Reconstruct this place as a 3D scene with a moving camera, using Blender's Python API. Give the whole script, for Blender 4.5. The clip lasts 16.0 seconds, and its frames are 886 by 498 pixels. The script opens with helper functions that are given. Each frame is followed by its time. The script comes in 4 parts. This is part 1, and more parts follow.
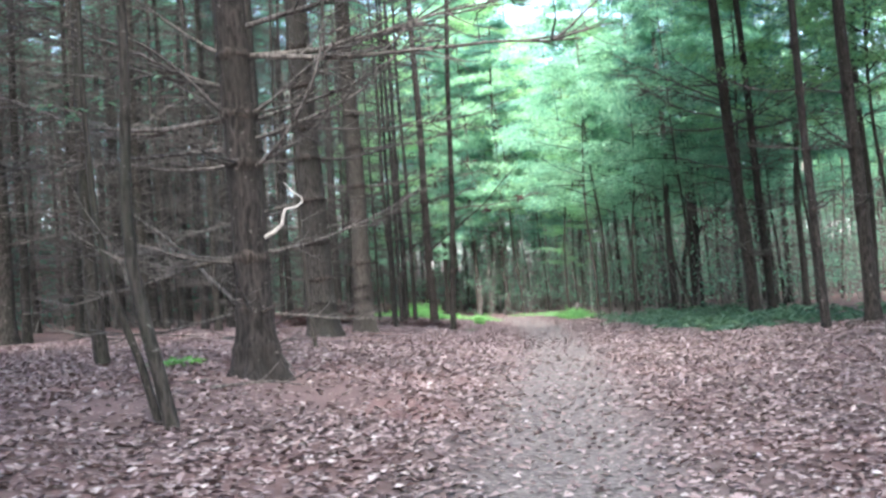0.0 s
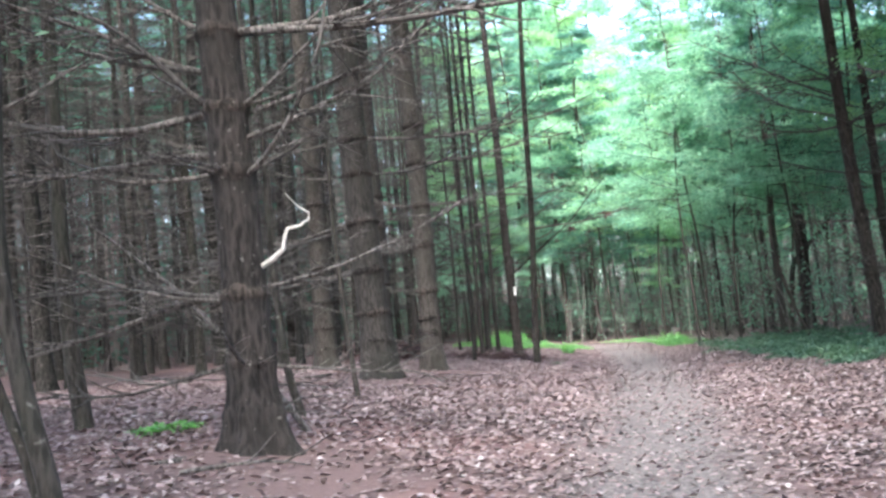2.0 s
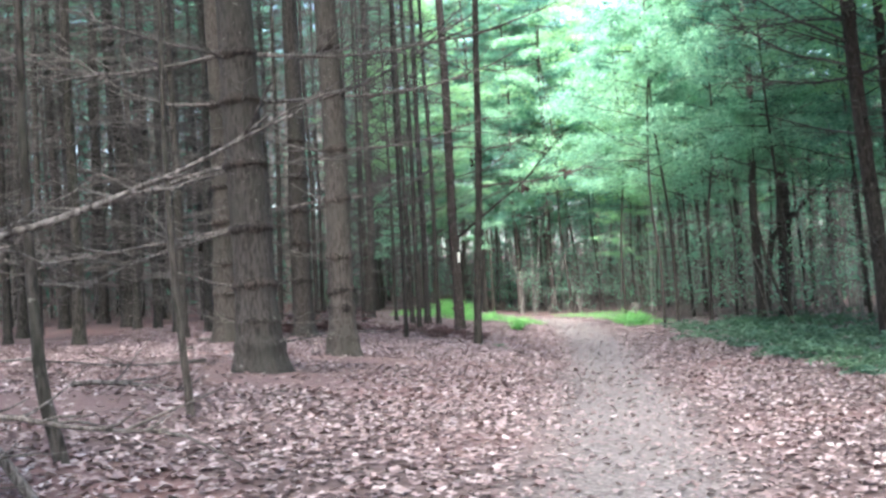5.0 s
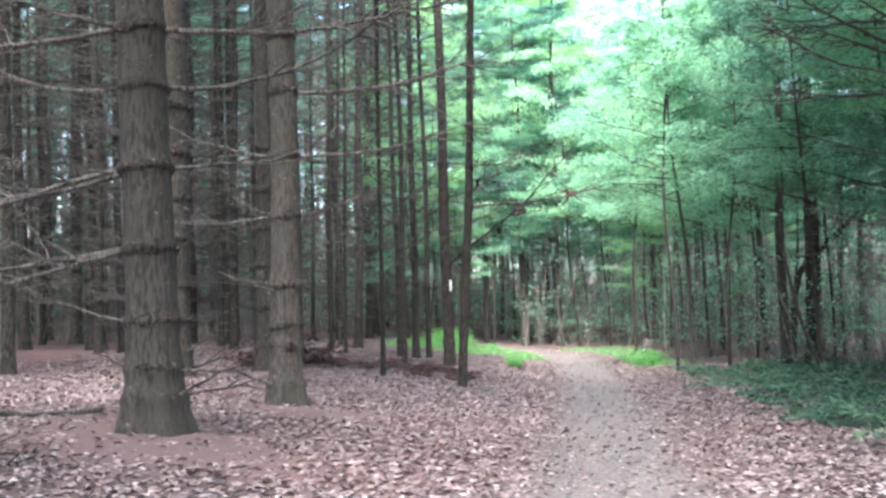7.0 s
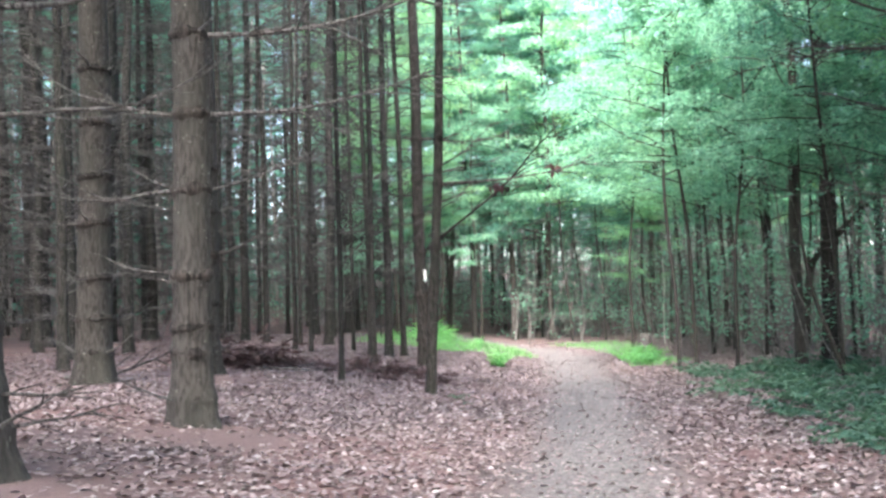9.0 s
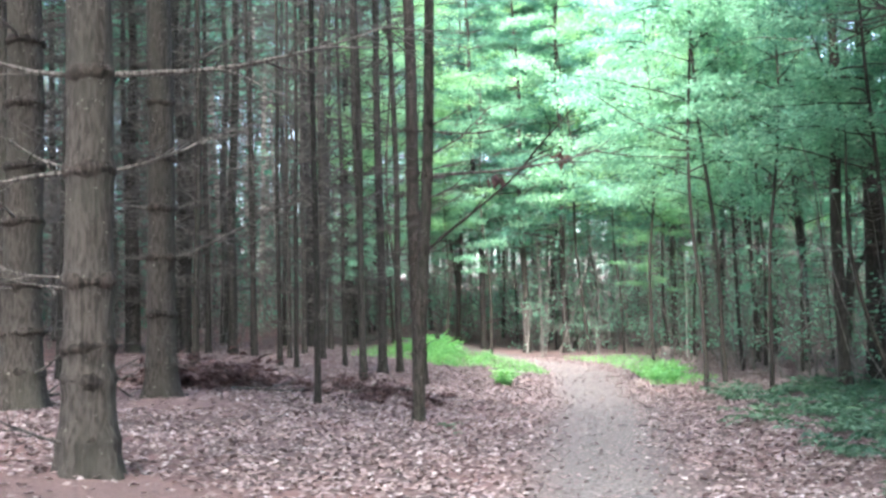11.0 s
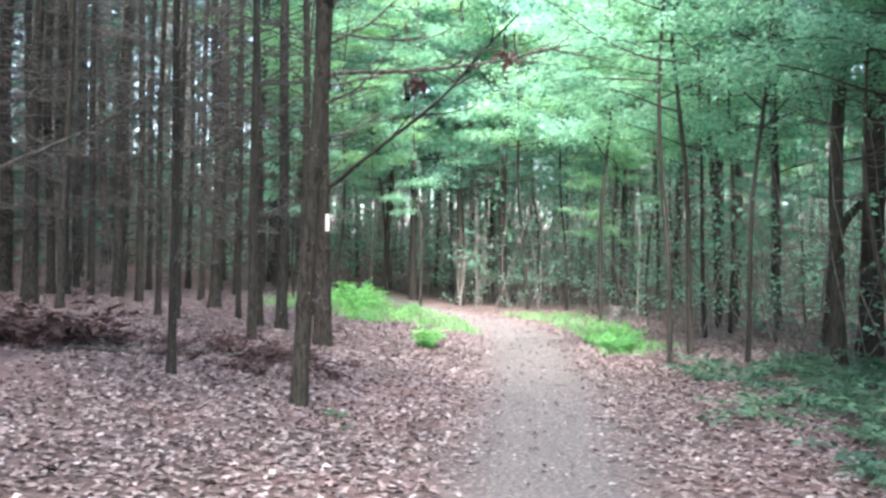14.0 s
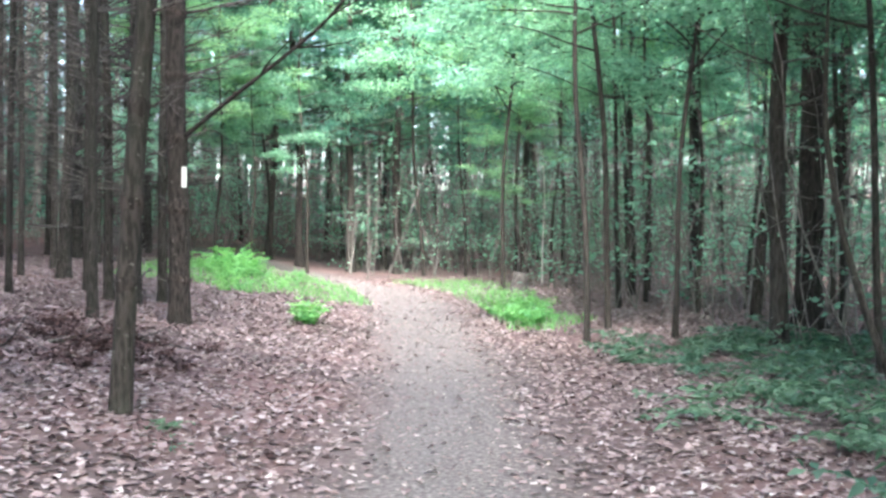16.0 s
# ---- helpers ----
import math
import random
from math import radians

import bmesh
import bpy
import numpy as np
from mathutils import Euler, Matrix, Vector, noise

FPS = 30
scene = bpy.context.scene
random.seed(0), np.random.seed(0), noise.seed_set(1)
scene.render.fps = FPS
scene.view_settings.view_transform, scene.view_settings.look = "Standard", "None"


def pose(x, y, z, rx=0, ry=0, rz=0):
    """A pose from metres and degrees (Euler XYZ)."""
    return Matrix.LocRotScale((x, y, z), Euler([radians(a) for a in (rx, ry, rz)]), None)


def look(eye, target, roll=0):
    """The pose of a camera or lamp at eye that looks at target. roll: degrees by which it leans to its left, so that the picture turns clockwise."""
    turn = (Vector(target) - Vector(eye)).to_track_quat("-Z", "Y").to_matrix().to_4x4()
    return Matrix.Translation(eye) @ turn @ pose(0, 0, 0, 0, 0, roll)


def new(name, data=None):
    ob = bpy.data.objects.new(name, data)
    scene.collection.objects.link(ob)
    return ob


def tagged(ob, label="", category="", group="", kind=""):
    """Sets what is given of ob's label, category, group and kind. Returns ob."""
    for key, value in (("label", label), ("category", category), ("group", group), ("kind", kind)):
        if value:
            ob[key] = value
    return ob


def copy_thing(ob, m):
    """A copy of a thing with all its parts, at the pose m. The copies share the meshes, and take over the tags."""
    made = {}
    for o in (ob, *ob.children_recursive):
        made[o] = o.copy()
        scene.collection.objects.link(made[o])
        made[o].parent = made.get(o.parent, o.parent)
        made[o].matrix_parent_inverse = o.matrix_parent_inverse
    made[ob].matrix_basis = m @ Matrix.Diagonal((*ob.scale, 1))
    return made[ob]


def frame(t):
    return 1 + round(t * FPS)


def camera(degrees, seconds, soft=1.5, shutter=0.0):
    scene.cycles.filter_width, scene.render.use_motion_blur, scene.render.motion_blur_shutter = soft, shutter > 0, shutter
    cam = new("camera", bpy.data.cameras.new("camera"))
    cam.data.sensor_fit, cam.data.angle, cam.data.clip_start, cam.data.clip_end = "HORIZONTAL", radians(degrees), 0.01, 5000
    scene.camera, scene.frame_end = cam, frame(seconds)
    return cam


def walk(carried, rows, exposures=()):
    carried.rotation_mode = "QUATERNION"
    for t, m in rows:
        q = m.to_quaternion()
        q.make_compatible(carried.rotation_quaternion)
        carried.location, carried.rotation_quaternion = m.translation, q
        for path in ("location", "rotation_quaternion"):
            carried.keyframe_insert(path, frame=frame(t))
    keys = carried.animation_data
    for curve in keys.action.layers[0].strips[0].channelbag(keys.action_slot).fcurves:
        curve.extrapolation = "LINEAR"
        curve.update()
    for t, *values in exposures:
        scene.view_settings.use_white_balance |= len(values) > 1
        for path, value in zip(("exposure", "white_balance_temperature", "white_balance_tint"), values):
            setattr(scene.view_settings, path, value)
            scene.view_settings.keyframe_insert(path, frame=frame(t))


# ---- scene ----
cam = camera(40.7, 16.0, 2.8)
METRES, EYE, TILT, LEAN, TURN = 23.1, 1.5, 0.0, 0.0, 0.0
ROWS = [
    (0.0, 0.0, 0.0, 0.0, 0.21, 3.08, 3.94),
    (0.5, 0.0036, 0.0325, 0.0002, 1.37, 3.52, 4.96),
    (1.0, 0.0078, 0.064, 0.0018, 2.96, 4.55, 7.42),
    (1.5, 0.01, 0.0988, 0.0045, 4.41, 5.2, 3.82),
    (2.0, 0.0129, 0.1287, 0.0068, 4.73, 4.61, 5.18),
    (2.5, 0.017, 0.1599, 0.0099, 5.19, 4.25, 2.81),
    (3.0, 0.0191, 0.1894, 0.0112, 3.81, 4.07, 3.35),
    (3.5, 0.0223, 0.2219, 0.013, 2.31, 3.08, 3.85),
    (4.0, 0.0215, 0.2543, 0.0145, 2.49, 2.85, 2.98),
    (6.5, 0.0398, 0.4162, 0.0264, 2.76, 2.0, 3.07),
    (7.0, 0.0454, 0.4491, 0.0277, 3.3, 3.64, 1.32),
    (7.5, 0.0476, 0.4802, 0.0262, 3.87, 1.32, 3.52),
    (8.0, 0.0524, 0.5158, 0.03, 2.24, 2.02, 1.86),
    (10.5, 0.067, 0.664, 0.0326, 4.85, 3.56, 0.96),
    (11.0, 0.0699, 0.6949, 0.0338, 4.07, 3.63, 1.34),
    (11.5, 0.0739, 0.7253, 0.0318, 5.58, 3.62, 2.3),
    (12.0, 0.0752, 0.7558, 0.0319, 5.62, 3.12, 2.39),
    (12.5, 0.0754, 0.7893, 0.0343, 4.02, 2.5, 2.6),
    (13.0, 0.0761, 0.8171, 0.035, 3.25, 2.13, -0.11),
    (13.5, 0.0753, 0.8441, 0.0351, 1.24, 0.02, 3.36),
    (14.0, 0.0766, 0.8749, 0.0371, 1.16, 1.01, -0.72),
    (14.5, 0.0754, 0.9037, 0.0363, 1.09, -0.32, 1.0),
    (15.0, 0.08, 0.9344, 0.0365, -0.57, -0.19, 3.98),
    (15.5, 0.0799, 0.9637, 0.0353, -2.51, 0.61, 0.25),
    (16.0, 0.0832, 0.9925, 0.037, -3.8, -0.68, -0.52),
]
walk(cam, [(t, pose(0, 0, EYE, TILT, LEAN, TURN) @ pose(METRES * x, METRES * y, METRES * z, 90 + pitch, roll, yaw)) for t, x, y, z, yaw, pitch, roll in ROWS],
     [(0.0, 3.25, 6250, 10), (4.0, 3.35, 6250, 10), (8.0, 3.5, 6250, 9), (16.0, 3.65, 6200, 8)])


# ---- light ----
SUN_ELEV, SUN_AZ = 51.0, 186.0
world = bpy.data.worlds.new("sky")
scene.world = world
world.use_nodes = True
wn = world.node_tree
sky = wn.nodes.new("ShaderNodeTexSky")
sky.sky_type = "NISHITA"
sky.sun_disc = False
sky.sun_elevation = radians(SUN_ELEV)
sky.sun_rotation = radians(SUN_AZ)
sky.air_density, sky.dust_density, sky.ozone_density = 1.0, 4.0, 1.0
wn.nodes["Background"].inputs["Strength"].default_value = 0.15
wn.links.new(sky.outputs[0], wn.nodes["Background"].inputs["Color"])
sun_data = bpy.data.lights.new("sun", "SUN")
sun_data.energy, sun_data.angle, sun_data.color = 2.6, radians(24), (1.0, 0.97, 0.92)
sun = new("sun", sun_data)
sa, se = radians(SUN_AZ), radians(SUN_ELEV)
sun_way = Vector((math.sin(sa) * math.cos(se), math.cos(sa) * math.cos(se), math.sin(se)))
sun.matrix_world = look(sun_way * 60, (0, 0, 0))


# ---- materials ----
def material(name, rough=0.9):
    m = bpy.data.materials.new(name)
    m.use_nodes = True
    nt = m.node_tree
    b = nt.nodes["Principled BSDF"]
    b.inputs["Roughness"].default_value = rough
    b.inputs["Specular IOR Level"].default_value = 0.2
    return m, nt, b


def ramp(nt, source, stops):
    r = nt.nodes.new("ShaderNodeValToRGB")
    e = r.color_ramp.elements
    while len(e) < len(stops):
        e.new(0.5)
    for k, (p, c) in enumerate(stops):
        e[k].position, e[k].color = p, (*c, 1)
    nt.links.new(source, r.inputs[0])
    return r.outputs[0]


def mixed(nt, fac, a, b, how="MIX"):
    n = nt.nodes.new("ShaderNodeMix")
    n.data_type, n.blend_type = "RGBA", how
    for sock, v in ((n.inputs[0], fac), (n.inputs[6], a), (n.inputs[7], b)):
        if isinstance(v, bpy.types.NodeSocket):
            nt.links.new(v, sock)
        elif isinstance(v, tuple):
            sock.default_value = (*v, 1)
        else:
            sock.default_value = v
    return n.outputs[2]


def coords(nt, scale):
    t = nt.nodes.new("ShaderNodeTexCoord")
    m = nt.nodes.new("ShaderNodeMapping")
    m.inputs["Scale"].default_value = scale
    nt.links.new(t.outputs["Object"], m.inputs[0])
    return m.outputs[0]


def noise_of(nt, vec, scale, detail=4.0):
    n = nt.nodes.new("ShaderNodeTexNoise")
    n.inputs["Scale"].default_value, n.inputs["Detail"].default_value = scale, detail
    nt.links.new(vec, n.inputs["Vector"])
    return n.outputs[0]


def relief(nt, b, height, strength, dist):
    n = nt.nodes.new("ShaderNodeBump")
    n.inputs["Strength"].default_value, n.inputs["Distance"].default_value = strength, dist
    nt.links.new(height, n.inputs["Height"])
    nt.links.new(n.outputs[0], b.inputs["Normal"])


def bark_material(name, dark, pale, moss, ridge):
    """Furrowed bark: ridges along the stem, pale lichen flecks, a little green."""
    m, nt, b = material(name, 0.95)
    v = coords(nt, (1, 1, 0.24))
    fine = noise_of(nt, v, ridge, 5)
    wide = noise_of(nt, coords(nt, (1, 1, 0.5)), 2.2, 3)
    fleck = noise_of(nt, coords(nt, (1, 1, 1)), 19, 3)
    c = ramp(nt, fine, [(0.38, dark), (0.60, pale)])
    c = mixed(nt, ramp(nt, wide, [(0.48, (0, 0, 0)), (0.72, (1, 1, 1))]), c, moss)
    c = mixed(nt, ramp(nt, fleck, [(0.66, (0, 0, 0)), (0.76, (0.5, 0.5, 0.5))]), c, (0.30, 0.29, 0.27))
    info = nt.nodes.new("ShaderNodeObjectInfo")
    c = mixed(nt, 1.0, c, ramp(nt, info.outputs["Random"], [(0, (0.72, 0.71, 0.72)), (1, (1.12, 1.08, 1.04))]), "MULTIPLY")
    nt.links.new(c, b.inputs["Base Color"])
    relief(nt, b, fine, 0.9, 0.03)
    return m


def leaf_material(name, stops, through_colour, share, rough=0.55):
    """Leaves that let light through; each leaf has its own tone."""
    m, nt, b = material(name, rough)
    geo = nt.nodes.new("ShaderNodeNewGeometry")
    info = nt.nodes.new("ShaderNodeObjectInfo")
    c = ramp(nt, geo.outputs["Random Per Island"], stops)
    c = mixed(nt, 1.0, c, ramp(nt, info.outputs["Random"], [(0, (0.8, 0.88, 0.95)), (1, (1.12, 1.1, 1.0))]), "MULTIPLY")
    nt.links.new(c, b.inputs["Base Color"])
    if share:
        tr = nt.nodes.new("ShaderNodeBsdfTranslucent")
        nt.links.new(mixed(nt, 1.0, c, through_colour, "MULTIPLY"), tr.inputs["Color"])
        mx = nt.nodes.new("ShaderNodeMixShader")
        mx.inputs[0].default_value = share
        nt.links.new(b.outputs[0], mx.inputs[1])
        nt.links.new(tr.outputs[0], mx.inputs[2])
        nt.links.new(mx.outputs[0], nt.nodes["Material Output"].inputs[0])
    return m


BARK = bark_material("pine_bark", (0.026, 0.0232, 0.0216), (0.060, 0.054, 0.050), (0.042, 0.041, 0.036), 34)
BARK_DARK = bark_material("furrowed_bark", (0.012, 0.0105, 0.010), (0.044, 0.038, 0.036), (0.028, 0.025, 0.023), 32)
BARK_SLIM = bark_material("sapling_bark", (0.020, 0.018, 0.016), (0.056, 0.050, 0.045), (0.040, 0.043, 0.034), 34)
# darker copy of BARK: the plantation's shade is put into the stem colour
BARK_SHADE = bark_material("shaded_pine_bark", (0.016, 0.0148, 0.0138), (0.050, 0.0465, 0.043), (0.033, 0.035, 0.029), 34)
DEADWOOD = bark_material("dead_branch_bark", (0.029, 0.026, 0.025), (0.14, 0.13, 0.126), (0.062, 0.058, 0.056), 40)
# bark paled so the dark thicket and far trunks look lit and hazy
HAZE_BARK = bark_material("haze_paled_bark", (0.11, 0.102, 0.096), (0.29, 0.27, 0.258), (0.19, 0.19, 0.172), 30)
BLEACHED = bark_material("bleached_wood", (0.50, 0.47, 0.44), (0.78, 0.75, 0.70), (0.60, 0.58, 0.53), 40)
NEEDLES = leaf_material("pine_needles", [(0, (0.055, 0.13, 0.10)), (1, (0.13, 0.25, 0.19))], (1.2, 1.5, 1.25), 0.45)
GREEN = leaf_material("broad_leaves", [(0, (0.135, 0.25, 0.175)), (0.6, (0.20, 0.36, 0.255)), (1, (0.29, 0.47, 0.325))], (1.4, 1.5, 1.35), 0.58)
BRIGHT = leaf_material("young_leaves", [(0, (0.11, 0.27, 0.12)), (1, (0.21, 0.42, 0.19))], (1.5, 1.6, 0.8), 0.45)
SUNNY = leaf_material("sunny_leaves", [(0, (0.15, 0.27, 0.15)), (1, (0.28, 0.45, 0.26))], (1.4, 1.5, 1.15), 0.52)
FERN = leaf_material("fern_leaves", [(0, (0.045, 0.095, 0.066)), (1, (0.13, 0.205, 0.145))], (1.2, 1.4, 1.1), 0.35)
LITTER = leaf_material("fallen_leaves", [(0, (0.125, 0.083, 0.083)), (0.3, (0.19, 0.131, 0.131)), (0.7, (0.26, 0.188, 0.188)), (0.9, (0.33, 0.255, 0.253)), (1, (0.46, 0.385, 0.38))], (1, 1, 1), 0, 0.7)
RUSSET = leaf_material("dead_leaves", [(0, (0.045, 0.026, 0.026)), (1, (0.12, 0.072, 0.072))], (1, 0.8, 0.7), 0.15, 0.8)

SOIL, nt, b = material("forest_floor", 1.0)
mask = nt.nodes.new("ShaderNodeAttribute")
mask.attribute_name = "trodden"
v = coords(nt, (1, 1, 1))
duff = ramp(nt, noise_of(nt, v, 9, 8), [(0.3, (0.06, 0.041, 0.040)), (0.55, (0.095, 0.067, 0.066)), (0.75, (0.135, 0.10, 0.098))])
duff = mixed(nt, ramp(nt, noise_of(nt, v, 0.5, 3), [(0.45, (0, 0, 0)), (0.65, (0.7, 0.7, 0.7))]), duff, (0.16, 0.092, 0.087))
needle_mat = nt.nodes.new("ShaderNodeAttribute")
needle_mat.attribute_name = "needle_mat"
duff = mixed(nt, needle_mat.outputs["Fac"], duff, ramp(nt, noise_of(nt, v, 45, 6), [(0.3, (0.095, 0.062, 0.060)), (0.7, (0.16, 0.110, 0.107))]))
dirt = ramp(nt, noise_of(nt, v, 26, 9), [(0.32, (0.055, 0.047, 0.046)), (0.5, (0.125, 0.109, 0.107)), (0.68, (0.22, 0.195, 0.193))])
nt.links.new(mixed(nt, mask.outputs["Fac"], duff, dirt), b.inputs["Base Color"])
relief(nt, b, noise_of(nt, v, 30, 6), 0.7, 0.02)

COLLAR = bark_material("whorl_scar", (0.012, 0.010, 0.009), (0.048, 0.040, 0.037), (0.028, 0.024, 0.022), 30)

PAINT, nt, b = material("white_blaze_paint", 0.6)
nt.links.new(ramp(nt, noise_of(nt, coords(nt, (1, 1, 1)), 40, 4), [(0.3, (0.62, 0.62, 0.60)), (0.6, (0.82, 0.82, 0.80))]), b.inputs["Base Color"])


# ---- shapes ----
RNG = np.random.default_rng(7)


def quick_mesh(name, verts, faces, mat):
    me = bpy.data.meshes.new(name)
    verts = np.asarray(verts, np.float32).reshape(-1, 3)
    faces = np.asarray(faces, np.int32)
    n, k = faces.shape
    me.vertices.add(len(verts))
    me.vertices.foreach_set("co", verts.ravel())
    me.loops.add(n * k)
    me.loops.foreach_set("vertex_index", faces.ravel())
    me.polygons.add(n)
    me.polygons.foreach_set("loop_start", np.arange(0, n * k, k, dtype=np.int32))
    me.polygons.foreach_set("use_smooth", np.ones(n, bool))
    me.update(calc_edges=True)
    me.materials.append(mat)
    return me


class Tubes:
    """Gathers tapering tubes into one mesh."""

    def __init__(self):
        self.v, self.f, self.n = [], [], 0

    def add(self, pts, radii, sides=6, ridges=0.0, rng=RNG, flare=None):
        pts = np.asarray(pts, float)
        k = len(pts)
        way = np.gradient(pts, axis=0)
        way /= np.linalg.norm(way, axis=1)[:, None] + 1e-9
        ref = np.array([0.0, 0.0, 1.0]) if abs(way[:, 2].mean()) < 0.8 else np.array([1.0, 0.0, 0.0])
        a = np.cross(way, ref)
        a /= np.linalg.norm(a, axis=1)[:, None] + 1e-9
        c = np.cross(way, a)
        th = np.arange(sides) * 2 * math.pi / sides
        r = np.asarray(radii, float)[:, None] * np.ones(sides)[None]
        if ridges:
            furrow = rng.normal(0, 1, sides)[None] * 0.6 + rng.normal(0, 0.7, (k, sides))
            r = r * (1 + ridges * furrow)
        if flare is not None:
            r = r * (1 + flare[:, None] * (0.6 + 0.55 * np.sin(th * 5 + rng.uniform(0, 6)) + 0.3 * np.sin(th * 3 + 1))[None])
        ring = pts[:, None] + r[..., None] * (np.cos(th)[None, :, None] * a[:, None] + np.sin(th)[None, :, None] * c[:, None])
        i = np.arange(k - 1)[:, None] * sides
        j = np.arange(sides)[None]
        jn = (j + 1) % sides
        f = np.stack([i + j, i + jn, i + sides + jn, i + sides + j], -1).reshape(-1, 4) + self.n
        self.v.append(ring.reshape(-1, 3))
        self.f.append(f)
        self.n += k * sides

    def mesh(self, name, mat):
        return quick_mesh(name, np.concatenate(self.v), np.concatenate(self.f), mat)


def wander(start, way, length, steps, bend, lift, rng):
    """A crooked line from start, that sags or lifts on its way."""
    p, d, out = np.array(start, float), np.array(way, float), []
    d /= np.linalg.norm(d)
    for k in range(steps + 1):
        out.append(p.copy())
        d = d + rng.normal(0, bend, 3) + np.array([0, 0, lift])
        d /= np.linalg.norm(d)
        p = p + d * length / steps
    return np.array(out)


def dead_limb(tubes, start, az, length, rise, r, rng, twigs=5, steps=9, lift=0.03):
    way = (math.cos(az), math.sin(az), rise)
    line = wander(start, way, length, steps, 0.07, lift, rng)
    tubes.add(line, np.linspace(r, r * 0.25, len(line)), 6)
    for k in range(twigs):
        at = rng.integers(2, steps)
        side = az + rng.choice((-1, 1)) * rng.uniform(0.4, 1.2)
        sub = wander(line[at], (math.cos(side), math.sin(side), rng.uniform(-0.25, 0.4)), length * rng.uniform(0.15, 0.45), 5, 0.12, 0.02, rng)
        tubes.add(sub, np.linspace(r * 0.45, r * 0.12, len(sub)), 4)
        if length > 1.2:
            s2 = side + rng.uniform(-0.9, 0.9)
            sub2 = wander(sub[3], (math.cos(s2), math.sin(s2), rng.uniform(-0.2, 0.4)), length * rng.uniform(0.1, 0.22), 4, 0.15, 0.0, rng)
            tubes.add(sub2, np.linspace(r * 0.22, r * 0.08, len(sub2)), 3)
    return line


def tufts(centres, ways, length, width, needles, rng):
    """Needle tufts: thin triangles that fan out from each centre."""
    n = len(centres)
    d = ways[:, None] * 0.7 + rng.normal(0, 0.55, (n, needles, 3))
    d /= np.linalg.norm(d, axis=2)[..., None]
    side = np.cross(d, rng.normal(0, 1, (n, needles, 3)))
    side /= np.linalg.norm(side, axis=2)[..., None] + 1e-9
    L = length * rng.uniform(0.6, 1.2, (n, needles, 1))
    c = centres[:, None]
    v = np.stack([c - side * width * 0.4 + d * 0, c + side * width * 0.4, c + d * L + side * width * 0.2, c + d * L - side * width * 0.2], 2).reshape(-1, 3)
    return v, np.arange(n * needles * 4).reshape(-1, 4)


def leaves_at(centres, ways, length, width, rng, tilt=0.35):
    """Pointed leaves, two folded halves each, lying near level along ways."""
    n = len(centres)
    d = ways + rng.normal(0, 0.25, (n, 3))
    d /= np.linalg.norm(d, axis=1)[:, None]
    up = np.array([0, 0, 1.0]) + rng.normal(0, tilt, (n, 3))
    s = np.cross(d, up)
    s /= np.linalg.norm(s, axis=1)[:, None] + 1e-9
    u = np.cross(s, d)
    L = (length * rng.uniform(0.6, 1.25, n))[:, None]
    W = (width * rng.uniform(0.7, 1.2, n))[:, None]
    a, t = centres, centres + d * L - u * L * 0.1
    m1, m2 = centres + d * L * 0.45 + s * W * 0.5 + u * W * 0.15, centres + d * L * 0.45 - s * W * 0.5 + u * W * 0.15
    v = np.stack([a, m1, t, m2], 1).reshape(-1, 3)
    b0 = np.arange(n)[:, None] * 4
    return v, np.concatenate([b0 + np.array([[0, 1, 2]]), b0 + np.array([[0, 2, 3]])], 0)


def part(name, me, parent, label=""):
    ob = new(name, me)
    ob.parent = parent
    if label:
        ob["label"] = label
    return ob


def thing(name, x, y, z, label, category, group="", rz=0.0, kind=""):
    e = new(name)
    e.empty_display_size = 0.2
    e.matrix_world = pose(x, y, z, 0, 0, rz)
    return tagged(e, label, category, group, kind)


# ---- ground ----
RISE_Y = (-30, 0, 6, 10.4, 15, 20, 33, 37, 41, 46, 55, 62, 80, 140)
RISE_Z = (-1, -0.15, 0.25, 0.52, 0.7, 0.8, 0.84, 0.9, 0.98, 1.05, 1.15, 1.4, 2.6, 7)
SIDE_X = (-30, -8, -3, -2.1, -1.5, -0.2, 0.2, 1, 2, 8, 30)
SIDE_Z = (0.9, 0.6, 0.5, 0.42, 0.36, 0.23, 0.17, 0.07, 0, 0.06, 0.5)
PATH_Y = (-30, 0, 9, 15, 20, 30, 36, 45, 50, 54, 58, 64)
PATH_X = (-0.6, 0.1, 0.85, 1.4, 1.85, 2.45, 2.78, 2.85, 2.3, 1.0, -1.6, -7)


def ground_z(x, y):
    return np.interp(y, RISE_Y, RISE_Z) + np.interp(x, SIDE_X, SIDE_Z)


def path_share(x, y):
    d = np.abs(x - np.interp(y, PATH_Y, PATH_X))
    half = np.interp(y, (8, 30, 46, 56), (0.7, 0.72, 0.9, 1.05))
    return np.clip(1.5 - d / half * 1.0, 0, 1)


NEEDLE_MATS = ((-1.75, 11.6, 0.8), (-1.1, 10.4, 0.6), (-2.1, 20.5, 1.0), (-1.4, 20.0, 0.7), (-1.6, 24.4, 0.8), (-1.2, 24.2, 0.6), (-3.0, 22.0, 1.2), (-2.9, 31.5, 1.0), (-3.9, 33.0, 1.4), (-5.5, 36.5, 2.0), (-2.5, 9.5, 0.8), (-3.4, 17.0, 1.2))


def needle_share(x, y):
    """Where fallen needles cover the ground round the old pines."""
    return np.clip(sum(np.exp(-((x - a) ** 2 + (y - c) ** 2) / r ** 2) for a, c, r in NEEDLE_MATS) * 1.1, 0, 1)


